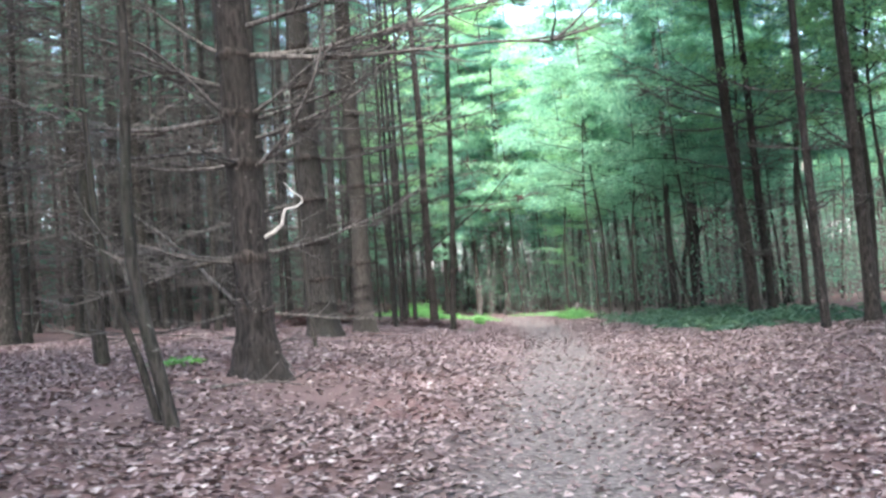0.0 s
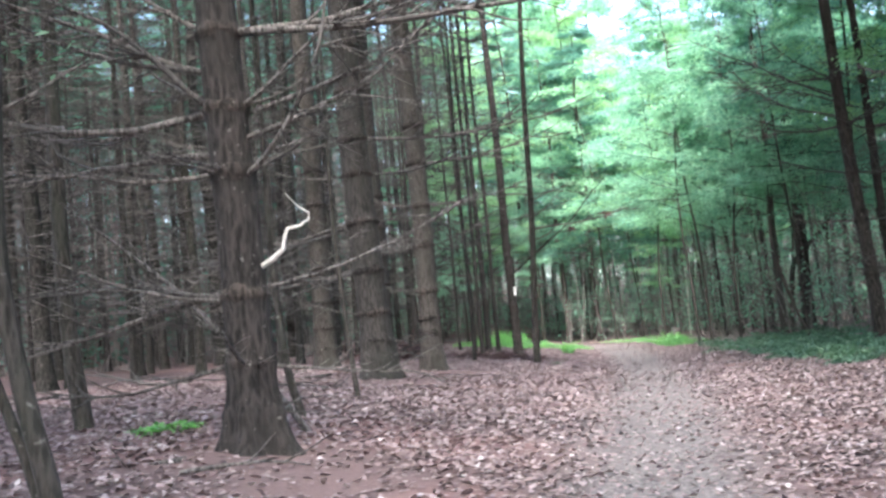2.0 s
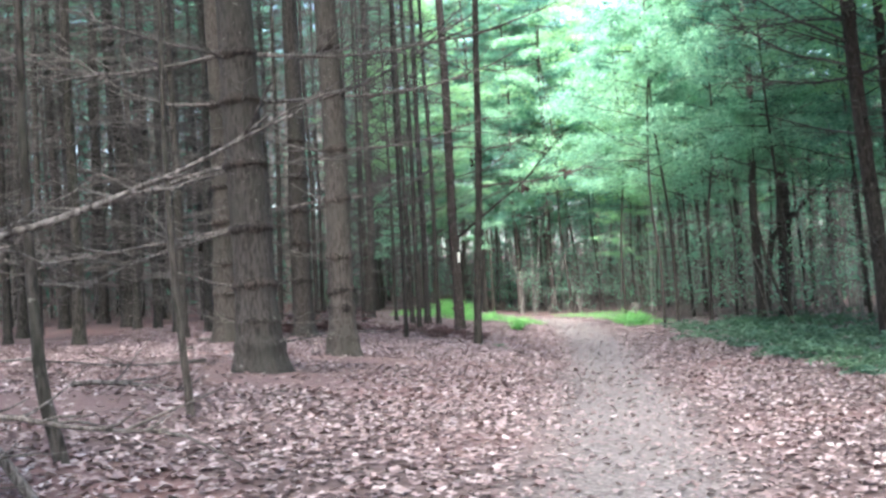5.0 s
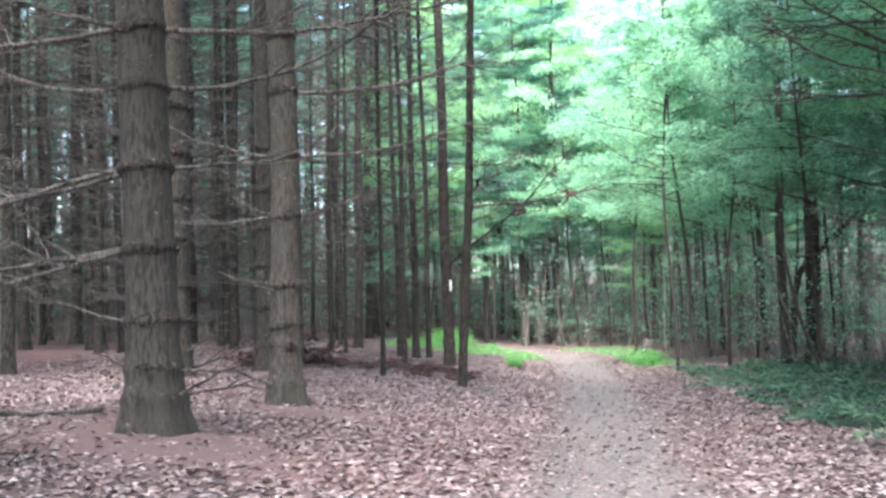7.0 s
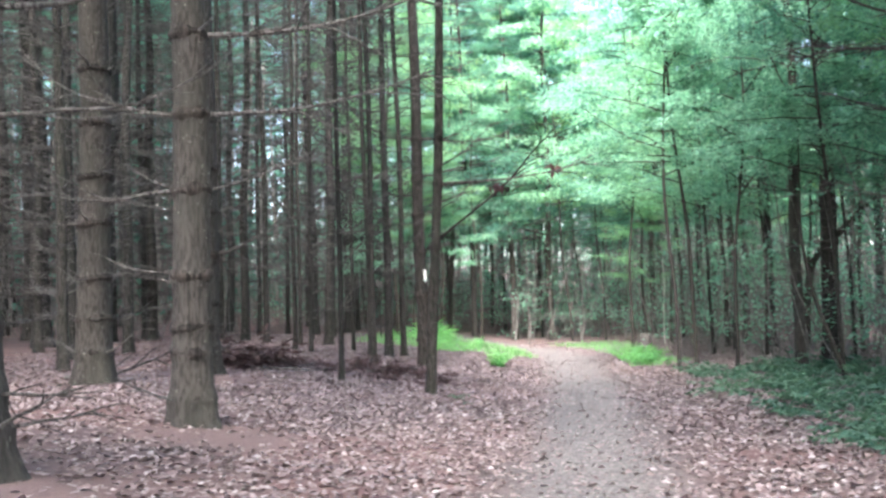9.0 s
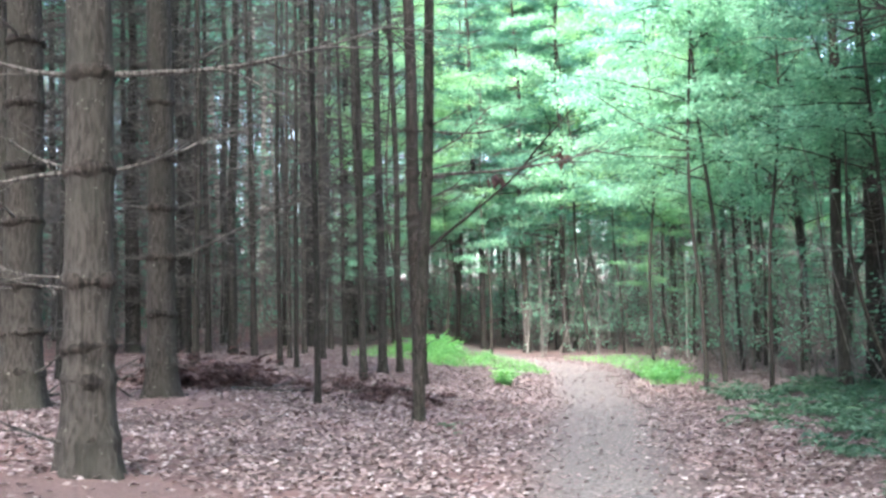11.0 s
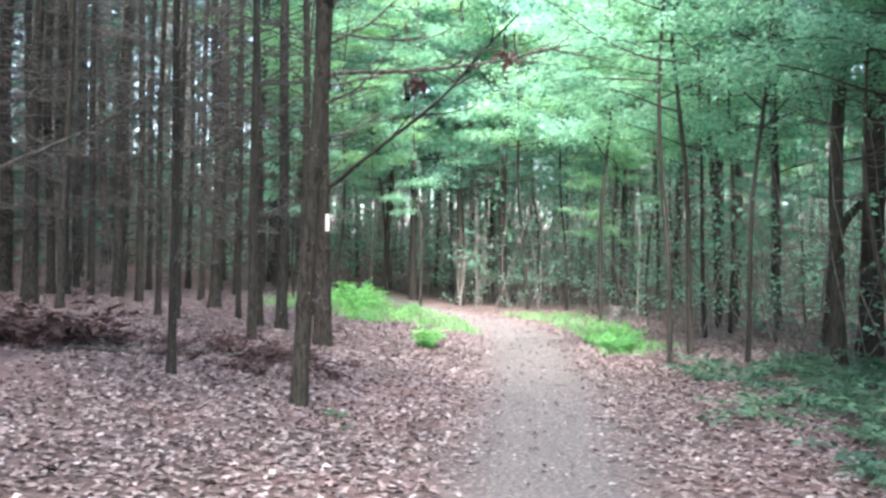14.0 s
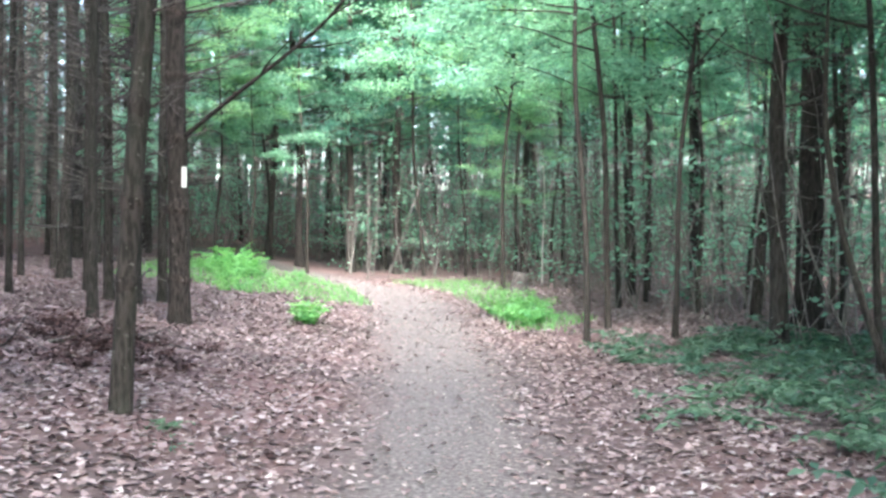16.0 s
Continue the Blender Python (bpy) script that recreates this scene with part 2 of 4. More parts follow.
def axis(near0, near1, step, far):
    a = list(np.arange(near0, near1, step))
    lo, hi, k = near0, near1, step
    while hi < far:
        hi += k
        a.append(hi)
        lo -= k
        a.insert(0, lo)
        k *= 1.35
    return np.array(a)


gx, gy = axis(-12, 14, 0.2, 900), axis(-4, 62, 0.2, 900)
GX, GY = np.meshgrid(gx, gy)
GZ = ground_z(GX, GY)
lump = np.array([noise.noise((x * 0.7, y * 0.7, 0)) * 0.05 + noise.noise((x * 2.6, y * 2.6, 3)) * 0.02 for x, y in zip(GX.ravel(), GY.ravel())]).reshape(GX.shape)
share = path_share(GX, GY)
GZ = GZ + lump * (1 - 0.7 * share) - 0.03 * share
nx, ny = len(gx), len(gy)
ii, jj = np.meshgrid(np.arange(nx - 1), np.arange(ny - 1))
q = (jj * nx + ii).ravel()
me = quick_mesh("ground", np.stack([GX, GY, GZ], -1), np.stack([q, q + 1, q + nx + 1, q + nx], -1), SOIL)
at = me.attributes.new("trodden", "FLOAT", "POINT")
at.data.foreach_set("value", share.ravel().astype(np.float32))
at = me.attributes.new("needle_mat", "FLOAT", "POINT")
at.data.foreach_set("value", needle_share(GX, GY).ravel().astype(np.float32))
tagged(new("ground", me), "forest floor of brown leaf litter with a trodden grey dirt path", "ground", kind="structure")


def floor_at(x, y):
    i = int(np.clip(np.searchsorted(gx, x) - 1, 0, nx - 2))
    j = int(np.clip(np.searchsorted(gy, y) - 1, 0, ny - 2))
    return float(min(GZ[j, i], GZ[j, i + 1], GZ[j + 1, i], GZ[j + 1, i + 1])) - 0.03


# ---- trees ----
def trunk_mesh(d, height, rng, mat, lean=(0, 0), sway=0.0, whorls=(), flare=1.0, sides=14, ridges=0.03, step=0.35, top=0.25):
    """A tapering stem with a spread foot and a slight swelling at each whorl. Also gives its axis."""
    hs = np.unique(np.concatenate([np.array([0, 0.05, 0.1, 0.18, 0.28, 0.42, 0.6]), np.arange(0.8, height, step), [height]] + [np.array([w - 0.12, w - 0.05, w, w + 0.05, w + 0.12]) for w in whorls]))
    hs = hs[(hs >= 0) & (hs <= height)]
    ph = rng.uniform(0, 6, 4)
    axis_x = lean[0] * hs + sway * (np.sin(hs * 0.9 + ph[0]) - np.sin(ph[0])) * np.minimum(hs, 3) / 3
    axis_y = lean[1] * hs + sway * (np.sin(hs * 0.8 + ph[1]) - np.sin(ph[1])) * np.minimum(hs, 3) / 3
    r = d / 2 * (1 - (1 - top) * (hs / height) ** 1.1)
    for w in whorls:
        r = r * (1 + 0.09 * np.exp(-((hs - w) / 0.06) ** 2))
    fl = flare * np.exp(-hs / (0.22 + d * 0.25))
    t = Tubes()
    t.add(np.stack([axis_x, axis_y, hs], -1), r * (1 + 0.25 * fl), sides, ridges, rng, fl * 0.35)
    return t.mesh("trunk", mat), lambda h: np.array([np.interp(h, hs, axis_x), np.interp(h, hs, axis_y), h]), lambda h: float(np.interp(h, hs, r))


def needle_crown(axis_at, h0, h1, reach, rng, per=7, tuft=22, droop=-0.02, size=0.2, blades=10, width=0.02):
    """Live crown: whorled limbs with needle tufts along them. Two meshes: limbs and needles."""
    limbs, cs, ws = Tubes(), [], []
    h = h0
    while h < h1:
        for k in range(per):
            az = rng.uniform(0, 2 * math.pi)
            L = reach * (1 - 0.75 * (h - h0) / (h1 - h0)) * rng.uniform(0.55, 1.1)
            line = wander(axis_at(h), (math.cos(az), math.sin(az), rng.uniform(0.05, 0.35)), L, 8, 0.06, droop, rng)
            limbs.add(line, np.linspace(0.022, 0.005, 9), 4)
            u = rng.uniform(0.25, 1, tuft) ** 0.7 * 8
            i = np.minimum(u.astype(int), 7)
            base = line[i] + (line[i + 1] - line[i]) * (u - i)[:, None]
            off = rng.normal(0, 1, (tuft, 3)) * np.array([0.22, 0.22, 0.07]) * L * 0.6
            cs.append(base + off)
            w = off + np.array([math.cos(az), math.sin(az), 0.2]) * 0.3
            ws.append(w / np.linalg.norm(w, axis=1)[:, None])
        h += rng.uniform(0.45, 0.75)
    v, f = tufts(np.concatenate(cs), np.concatenate(ws), size, width, blades, rng)
    return limbs.mesh("limbs", DEADWOOD), quick_mesh("needles", v, f, NEEDLES)


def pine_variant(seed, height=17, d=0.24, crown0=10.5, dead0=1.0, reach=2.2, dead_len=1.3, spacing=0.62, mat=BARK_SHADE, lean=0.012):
    """A plantation pine: bare stem with dead whorled branches, live needles high up."""
    rng = np.random.default_rng(seed)
    whorls = np.arange(dead0, crown0, spacing) + rng.normal(0, 0.08, len(np.arange(dead0, crown0, spacing)))
    tree = thing("pine_tree", 0, 0, 0, "slim grey-brown pine with bare dead lower branches", "tree", "pines of the plantation")
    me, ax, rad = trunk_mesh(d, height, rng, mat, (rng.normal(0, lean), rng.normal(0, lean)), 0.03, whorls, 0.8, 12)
    part("trunk", me, tree)
    t = Tubes()
    for w in whorls:
        for k in range(rng.integers(4, 8)):
            az = rng.uniform(0, 2 * math.pi)
            dead_limb(t, ax(w), az, dead_len * rng.uniform(0.4, 1.6) * (0.75 + 0.05 * w), rng.uniform(-0.1, 0.3), 0.011 + d * 0.02, rng, 4, 6)
    tagged(part("twig_mass", t.mesh("twig_mass", DEADWOOD), tree, "bare grey dead branches"), kind="stuff")
    limbs, needles = needle_crown(ax, crown0, height + 0.5, reach, rng, 4, 14, size=0.24)
    tagged(part("bough_wood", limbs, tree), kind="stuff")
    part("crown", needles, tree, "blue-green pine needles")
    return tree


def leafy_variant(seed, height=11, d=0.12, crown0=3.2, reach=2.6, n_leaf=7000, leaf=0.10, mat=GREEN, lean=0.03, label="slender broadleaf tree with layered green boughs"):
    """An understorey tree: slim stem, level layered boughs of broad leaves."""
    rng = np.random.default_rng(seed)
    tree = thing("leafy_tree", 0, 0, 0, label, "tree", "green trees beside the path")
    me, ax, rad = trunk_mesh(d, height, rng, BARK_SLIM, (rng.normal(0, lean), rng.normal(0, lean)), 0.08, (), 0.5, 9, 0.02, 0.5)
    part("trunk", me, tree)
    t, cs, ws = Tubes(), [], []
    n_limb = 26
    each = n_leaf // (n_limb * 5)
    for k in range(n_limb):
        h = crown0 + (height - crown0) * (k + rng.uniform(0, 1)) / n_limb
        az = rng.uniform(0, 2 * math.pi)
        L = reach * (1 - 0.6 * ((h - crown0) / (height - crown0)) ** 1.5) * rng.uniform(0.5, 1.15)
        line = wander(ax(min(h, height - 0.1)), (math.cos(az), math.sin(az), rng.uniform(0.15, 0.6)), L, 8, 0.07, -0.03, rng)
        t.add(line, np.linspace(0.008 + d * 0.12, 0.004, 9), 5)
        for s in range(5):
            at = rng.integers(2, 8)
            a2 = az + rng.choice((-1, 1)) * rng.uniform(0.3, 1.1)
            sub = wander(line[at], (math.cos(a2), math.sin(a2), rng.uniform(-0.1, 0.15)), L * rng.uniform(0.25, 0.5), 6, 0.08, -0.02, rng)
            t.add(sub, np.linspace(0.006, 0.002, 7), 3)
            u = rng.uniform(0.1, 1, each) * 6
            i = np.minimum(u.astype(int), 5)
            base = sub[i] + (sub[i + 1] - sub[i]) * (u - i)[:, None]
            cs.append(base + rng.normal(0, 1, (each, 3)) * np.array([0.15, 0.15, 0.075]))
            w = np.tile(np.array([math.cos(a2), math.sin(a2), -0.15]), (each, 1)) + rng.normal(0, 0.6, (each, 3)) * np.array([1, 1, 0.3])
            ws.append(w / np.linalg.norm(w, axis=1)[:, None])
    v, f = leaves_at(np.concatenate(cs), np.concatenate(ws), leaf, leaf * 0.58, rng, 0.55)
    tagged(part("bough_wood", t.mesh("bough_wood", BARK_SLIM), tree), kind="stuff")
    part("crown", quick_mesh("leaves", v, f, mat), tree, "layers of green leaves")
    return tree


def green_pine_variant(seed, height=14, d=0.2, crown0=3.4):
    """A pine with soft live boughs from low down."""
    rng = np.random.default_rng(seed)
    tree = thing("green_pine", 0, 0, 0, "pine with soft blue-green needle boughs from low down", "tree", "green trees beside the path")
    wh = np.arange(0.9, crown0, 0.5)
    me, ax, rad = trunk_mesh(d, height, rng, BARK, (rng.normal(0, 0.02), rng.normal(0, 0.02)), 0.05, wh, 0.8, 11)
    part("trunk", me, tree)
    t = Tubes()
    for w in wh:
        for k in range(3):
            dead_limb(t, ax(w), rng.uniform(0, 6.3), rng.uniform(0.5, 1.6), rng.uniform(-0.2, 0.2), 0.013, rng, 4)
    tagged(part("twig_mass", t.mesh("twig_mass", DEADWOOD), tree, "bare grey dead branches"), kind="stuff")
    limbs, needles = needle_crown(ax, crown0, height, 3.0, rng, 5, 34, -0.03, 0.17)
    tagged(part("bough_wood", limbs, tree), kind="stuff")
    part("crown", needles, tree, "soft blue-green needles")
    return tree


def plant(variants, x, y, scale_xy, scale_z=1.0, label=""):
    """A copy of one of the variants, standing on the ground."""
    src = variants[int(RNG.integers(len(variants)))]
    m = pose(x, y, floor_at(x, y), 0, 0, RNG.uniform(0, 360)) @ Matrix.Diagonal((scale_xy, scale_xy, scale_z, 1))
    ob = copy_thing(src, m)
    if label:
        ob["label"] = label
    return ob


def retire(variants):
    for src in variants:
        for o in (*src.children_recursive, src):
            bpy.data.objects.remove(o)


# pines with every dead branch a part of its own
def old_pine(x, y, d, height, whorls, seed, label, mat=BARK, lean=(0, 0), listed=(), random_limbs=3, length=1.8, crown0=11.0, sides=28, flare=1.0, reach=3.0, crown=True):
    rng = np.random.default_rng(seed)
    tree = thing("old_pine", x, y, floor_at(x, y), label, "tree", "old pines along the path")
    me, ax, rad = trunk_mesh(d, height, rng, mat, lean, 0.02, whorls, flare, sides, 0.011, 0.12, 0.45)
    part("trunk", me, tree)
    for w in whorls:
        t, c = Tubes(), ax(w)
        th = np.arange(18) * 2 * math.pi / 18
        blot = np.clip(0.85 + 0.2 * np.sin(th * rng.integers(2, 4) + rng.uniform(0, 6)) + 0.25 * np.sin(th * 5 + rng.uniform(0, 6)), 0.3, 1.3)
        rows = []
        for u, out in ((-1, 0.98), (-0.5, 1.05), (0, 1.10), (0.5, 1.05), (1, 0.98)):
            r = rad(w) * (1 + (out - 1) * blot) * (0.995 if abs(u) == 1 else 1)
            rows.append(np.stack([c[0] + r * np.cos(th), c[1] + r * np.sin(th), c[2] + u * 0.06 * blot + 0.012 * np.sin(th * 2 + w * 9)], -1))
        i = np.arange(4)[:, None] * 18
        j = np.arange(18)[None]
        t.v, t.f = [np.array(rows).reshape(-1, 3)], [np.stack([i + j, i + (j + 1) % 18, i + 18 + (j + 1) % 18, i + 18 + j], -1).reshape(-1, 4)]
        part("whorl_collar", t.mesh("whorl_collar", COLLAR), tree, "dark ring of branch scars")
    spec = [(q[0], radians(q[1]), q[2], q[3], q[4] if len(q) > 4 else 0.03) for q in listed]
    for w in whorls:
        for k in range(random_limbs):
            spec.append((w + rng.normal(0, 0.02), rng.uniform(0, 6.28), length * rng.uniform(0.15, 1.1), rng.uniform(-0.1, 0.35), 0.03))
    for h, az, L, rise, lift in spec:
        t = Tubes()
        r = 0.011 + 0.0065 * L
        start = ax(h) + np.array([math.cos(az), math.sin(az), 0]) * rad(h) * 0.8
        dead_limb(t, start, az, L, rise, r, rng, 4 + int(4 * L), 12, lift)
        part("dead_branch", t.mesh("dead_branch", DEADWOOD), tree)
    if crown:
        # wide reaches give a denser crown, out of view, sized to shade the path
        limbs, needles = needle_crown(ax, crown0, height + 1, reach, rng, 10 if reach < 4 else 19, 30, size=0.36, blades=5, width=0.05)
        tagged(part("bough_wood", limbs, tree), kind="stuff")
        part("crown", needles, tree, "blue-green pine needles")
    return tree, ax, rad


tree_a, ax_a, rad_a = old_pine(-1.92, 12.0, 0.35, 16, (0.35, 0.72, 1.25, 2.2, 2.7, 3.3, 4.0, 4.7), 11, "stout pine with furrowed dark bark and dead branches", BARK_DARK, (-0.012, 0),
    ((1.27, 176, 2.3, 0.02), (1.22, 190, 1.5, -0.05), (0.72, 185, 1.6, -0.25), (0.7, 3, 1.1, -0.2), (2.68, 178, 3.6, 0.0), (2.35, 172, 2.6, 0.12), (2.2, 186, 1.8, -0.12), (2.2, 20, 1.7, 0.4), (2.65, 5, 2.2, 0.3), (2.7, -20, 1.5, 0.25), (3.3, 2, 3.0, 0.05), (3.3, 25, 2.6, 0.25), (3.35, 170, 2.0, 0.5), (2.75, 140, 1.6, 0.6), (4.0, -10, 2.6, 0.1), (4.0, 175, 2.6, 0.2), (3.0, 182, 2.8, 0.25), (2.45, -15, 2.0, 0.15), (3.6, -8, 3.2, 0.18), (3.0, 195, 2.2, 0.1), (1.3, 8, 1.6, 0.1), (2.15, -35, 2.1, 0.25, 0.16), (2.72, 205, 2.4, 0.75, 0.0), (3.3, -12, 3.4, -0.05, 0.03), (1.24, 192, 2.0, 0.12, -0.03)), 2, 1.0, sides=40, flare=1.5, reach=6.5)
tree_b, ax_b, rad_b = old_pine(-2.2, 21.1, 0.48, 18, (0.35, 0.62, 1.05, 1.7, 2.45, 3.2, 3.75, 4.5, 5.2), 12, "thick grey pine with ringed branch scars", BARK, (-0.02, 0),
    ((2.45, 184, 3.2, -0.24, 0.0), (2.4, 200, 2.6, -0.34, 0.0), (1.72, 182, 3.0, -0.24, 0.0), (1.7, 195, 2.2, -0.32, 0.0), (3.2, 2, 2.6, 0.0), (3.2, 178, 2.2, -0.05), (3.75, 3, 3.0, -0.1), (3.75, 186, 2.8, -0.1), (3.8, 170, 2.4, 0.1), (2.45, 5, 1.5, -0.05), (1.05, 182, 1.2, 0.05)), 2, 0.9, reach=6.0)
tree_c, ax_c, rad_c = old_pine(-1.72, 24.95, 0.38, 18, (0.3, 0.75, 1.0, 1.5, 2.35, 3.1, 3.9, 4.6), 13, "grey pine with stubs of broken branches", BARK, (-0.01, 0),
    ((3.1, 4, 2.4, 0.02), (2.35, 175, 1.6, -0.1), (3.9, 5, 2.8, 0.0), (3.1, 180, 1.8, 0.05), (2.35, 8, 1.2, 0.15)), 2, 0.7, reach=5.0)
old_pine(-3.55, 32.6, 0.40, 18, (0.5, 1.2, 2.0, 2.7, 3.4, 4.2), 14, "straight grey pine in the plantation", BARK, (0, 0), ((2.0, 5, 2.8, 0.05), (2.7, 170, 1.8, 0.1)), 3, 0.9)
old_pine(-4.74, 30.7, 0.5, 18, (0.5, 1.0, 1.6, 2.4, 3.1, 3.9, 4.7), 15, "stout dark pine with ringed bark", BARK, (0, 0), (), 4, 1.3)

# bleached crooked snag on the stout pine
t = Tubes()
p0 = ax_a(1.45) + np.array([rad_a(1.45) * 0.9, -0.03, 0])
snag = p0 + 0.86 * np.array([(0, 0, 0), (0.13, -0.04, 0.06), (0.23, -0.06, 0.14), (0.25, -0.06, 0.25), (0.28, -0.07, 0.31), (0.40, -0.05, 0.33), (0.47, -0.03, 0.38), (0.47, 0, 0.44), (0.37, 0.03, 0.51), (0.26, 0.06, 0.64)])
t.add(snag, np.array([0.021, 0.022, 0.018, 0.014, 0.014, 0.011, 0.009, 0.007, 0.005, 0.003]), 7)
part("broken_branch", t.mesh("broken_branch", BLEACHED), tree_a, "bleached white crooked broken branch")

slim = [pine_variant(100 + k, 18 + k % 3, 0.2, 12.0 + k * 0.3, 0.8 + 0.2 * k, 2.2, 1.15 + 0.15 * k) for k in range(6)]
SLIM_LABEL = "slim straight pine stem with short dead branches"


def stem(x, y, d, label=SLIM_LABEL):
    plant(slim, x, y, max(0.45, d * 0.74 / 0.2), RNG.uniform(0.9, 1.15), label)


for x, y, d in ((-5.8, 42.3, 0.21), (-6.2, 47.3, 0.34), (-5.2, 45.5, 0.21), (-3.15, 40.4, 0.13), (-1.42, 33.1, 0.095), (-3.35, 44.4, 0.32), (-2.35, 41.7, 0.12),
                (-1.45, 38.1, 0.18), (-1.38, 40.5, 0.25), (-1.82, 40.8, 0.19), (-1.1, 41.2, 0.19), (-7.8, 48.4, 0.34), (-10.4, 48.2, 0.37)):
    stem(x, y, d)
for x, y, d in ((-8.9, 56.9, 0.4), (-3.6, 40.9, 0.14), (-4.3, 47.4, 0.18), (-4.1, 44.4, 0.15), (-13.6, 49.9, 0.5), (-14.9, 50.3, 0.28),
                (-9.2, 41.4, 0.31), (-9.3, 48.6, 0.45), (-6.6, 43.0, 0.3), (-7.1, 48.2, 0.22), (-6.5, 55.5, 0.2), (-10.8, 44.0, 0.7)):
    stem(x, y, d)
tree_d, ax_d, rad_d = old_pine(0.13, 31.9, 0.165, 15, (1.0, 1.6, 2.3, 3.3, 4.0), 21, "slim smooth pine standing at the path's edge", BARK_SLIM, (0.045, 0), ((3.3, 5, 2.4, 0.12), (3.6, 20, 1.2, 0.3), (3.0, -30, 0.8, 0.2)), 1, 0.5, 12, 16, 0.4, 1.6)
tree_e, ax_e, rad_e = old_pine(-0.42, 38.4, 0.27, 17, (0.6, 1.5, 2.4, 3.2, 4.0, 4.8), 22, "dark pine marked with a white paint blaze", BARK_DARK, (-0.01, 0), ((4.0, 0, 1.6, 0.1), (4.8, 10, 2.0, 0.0), (3.2, -5, 1.0, 0.2)), 1, 0.6, 12, 18, 0.5, 1.8)

t = Tubes()
rng = np.random.default_rng(23)
line = wander(ax_e(2.35), (0.85, -0.53, 0.62), 4.2, 14, 0.035, 0.012, rng)
t.add(line, np.linspace(0.036, 0.012, 15), 8, 0.03, rng)
for at in (5, 7, 9, 10, 12):
    a2 = rng.uniform(-1.6, 0.6)
    sub = wander(line[at], (math.cos(a2), math.sin(a2), rng.uniform(0.0, 0.6)), rng.uniform(0.4, 1.0), 5, 0.1, 0.02, rng)
    t.add(sub, np.linspace(0.016, 0.004, 6), 5)
part("limb", t.mesh("limb", BARK_DARK), tree_e, "dark rising limb")

# far and filling pines of the plantation
taken = [(-1.9, 12.0), (-2.2, 21.1), (-1.7, 25.0), (-3.5, 32.6), (-4.74, 30.7), (-10.8, 44.0)]
fill = []
for i in range(-22, 1):
    for j in range(2, 40):
        x, y = i * 2.4 + RNG.uniform(-0.8, 0.8), j * 2.4 + RNG.uniform(-0.8, 0.8)
        if x > -6.5 and y < 49 or x > -3.5 or (y < 30 and x > -7.5 - RNG.uniform(0, 3)) or x < -8 - 0.55 * y:
            continue
        if min((x - a) ** 2 + (y - c) ** 2 for a, c in taken) < 2:
            continue
        fill.append((x, y))
RNG.shuffle(fill)
for x, y in fill[:240]:
    plant(slim, x, y, RNG.uniform(0.7, 1.9), RNG.uniform(0.9, 1.15))

# green side: leafy understorey and soft pines
leafy = [leafy_variant(200 + k, 9 + k, 0.095, 3.4 + 0.35 * k, 2.4 + 0.2 * k, 9500, 0.105, SUNNY if k == 3 else GREEN) for k in range(4)]
soft = [green_pine_variant(300 + k, 13 + k, 0.2, 3.6 + 0.5 * k) for k in range(3)]
for x, y, d in ((4.87, 38.5, 0.085), (5.45, 39.9, 0.14), (7.5, 47.3, 0.12), (7.3, 45.4, 0.11), (6.1, 38.7, 0.06), (5.05, 49.6, 0.15), (7.2, 37.8, 0.19), (8.82, 39.7, 0.09),
                (7.6, 42.9, 0.1), (8.5, 46.3, 0.17), (2.9, 57, 0.25), (1.55, 57.4, 0.25), (0.08, 57.4, 0.22), (7.25, 34.9, 0.08)):
    plant(leafy if d < 0.16 else soft, x, y, 0.75 + d * 2, RNG.uniform(0.9, 1.1))
RT = "grey-brown pine with bare limbs among the green understorey"
old_pine(7.2, 28.0, 0.29, 16, (1.5, 2.6, 3.6, 4.6, 5.6), 32, RT, BARK_DARK, (-0.055, 0), ((5.6, 182, 2.0, 0.0), (4.8, 150, 2.6, 0.3), (5.2, 200, 2.8, 0.35)), 4, 2.2, 9, 18, 0.8, 5.0)
old_pine(7.8, 28.7, 0.2, 16, (1.5, 2.6, 3.6, 4.6, 5.6), 33, RT, BARK_DARK, (-0.035, 0), ((5.0, 185, 2.4, 0.2),), 4, 2.0, 9, 16, 0.8, 4.0)
old_pine(7.2, 20.3, 0.25, 15, (2.0, 3.0, 4.0), 34, RT, BARK_DARK, (-0.02, 0), (), 3, 1.8, 9.5, 18, 0.8, 6.5)
old_pine(6.2, 19.7, 0.15, 14, (2.0, 3.0, 4.0), 35, RT, BARK_DARK, (-0.02, 0), (), 3, 1.2, 10, 14, 0.6, 6.0)
old_pine(8.35, 39.8, 0.38, 17, (1.5, 2.6, 3.4, 4.2), 31, "thick dark trunk among green understorey", BARK_DARK, (0.0, 0), (), 2, 0.8, 8)
for i in range(0, 11):
    for j in range(5, 26):
        x, y = 7.5 + i * 3.4 + RNG.uniform(-1.3, 1.3), j * 3.5 + RNG.uniform(-1.3, 1.3)
        if x > 12 + 0.5 * y or (x < 9 and y < 52) or (y < 30 and x < 8.5):
            continue
        k = RNG.uniform()
        plant(leafy if k < 0.6 else soft if k < 0.78 else slim, x, y, RNG.uniform(0.7, 1.3), RNG.uniform(0.8, 1.15))
for i in range(0, 6):
    for j in range(2, 4):
        x, y = -4 + i * 2.5 + RNG.uniform(-0.9, 0.9), 64 + j * 6.5 + RNG.uniform(-0.9, 0.9)
        plant(leafy if RNG.uniform() < 0.6 else soft, x, y, RNG.uniform(0.8, 1.3), RNG.uniform(0.75, 1.0))
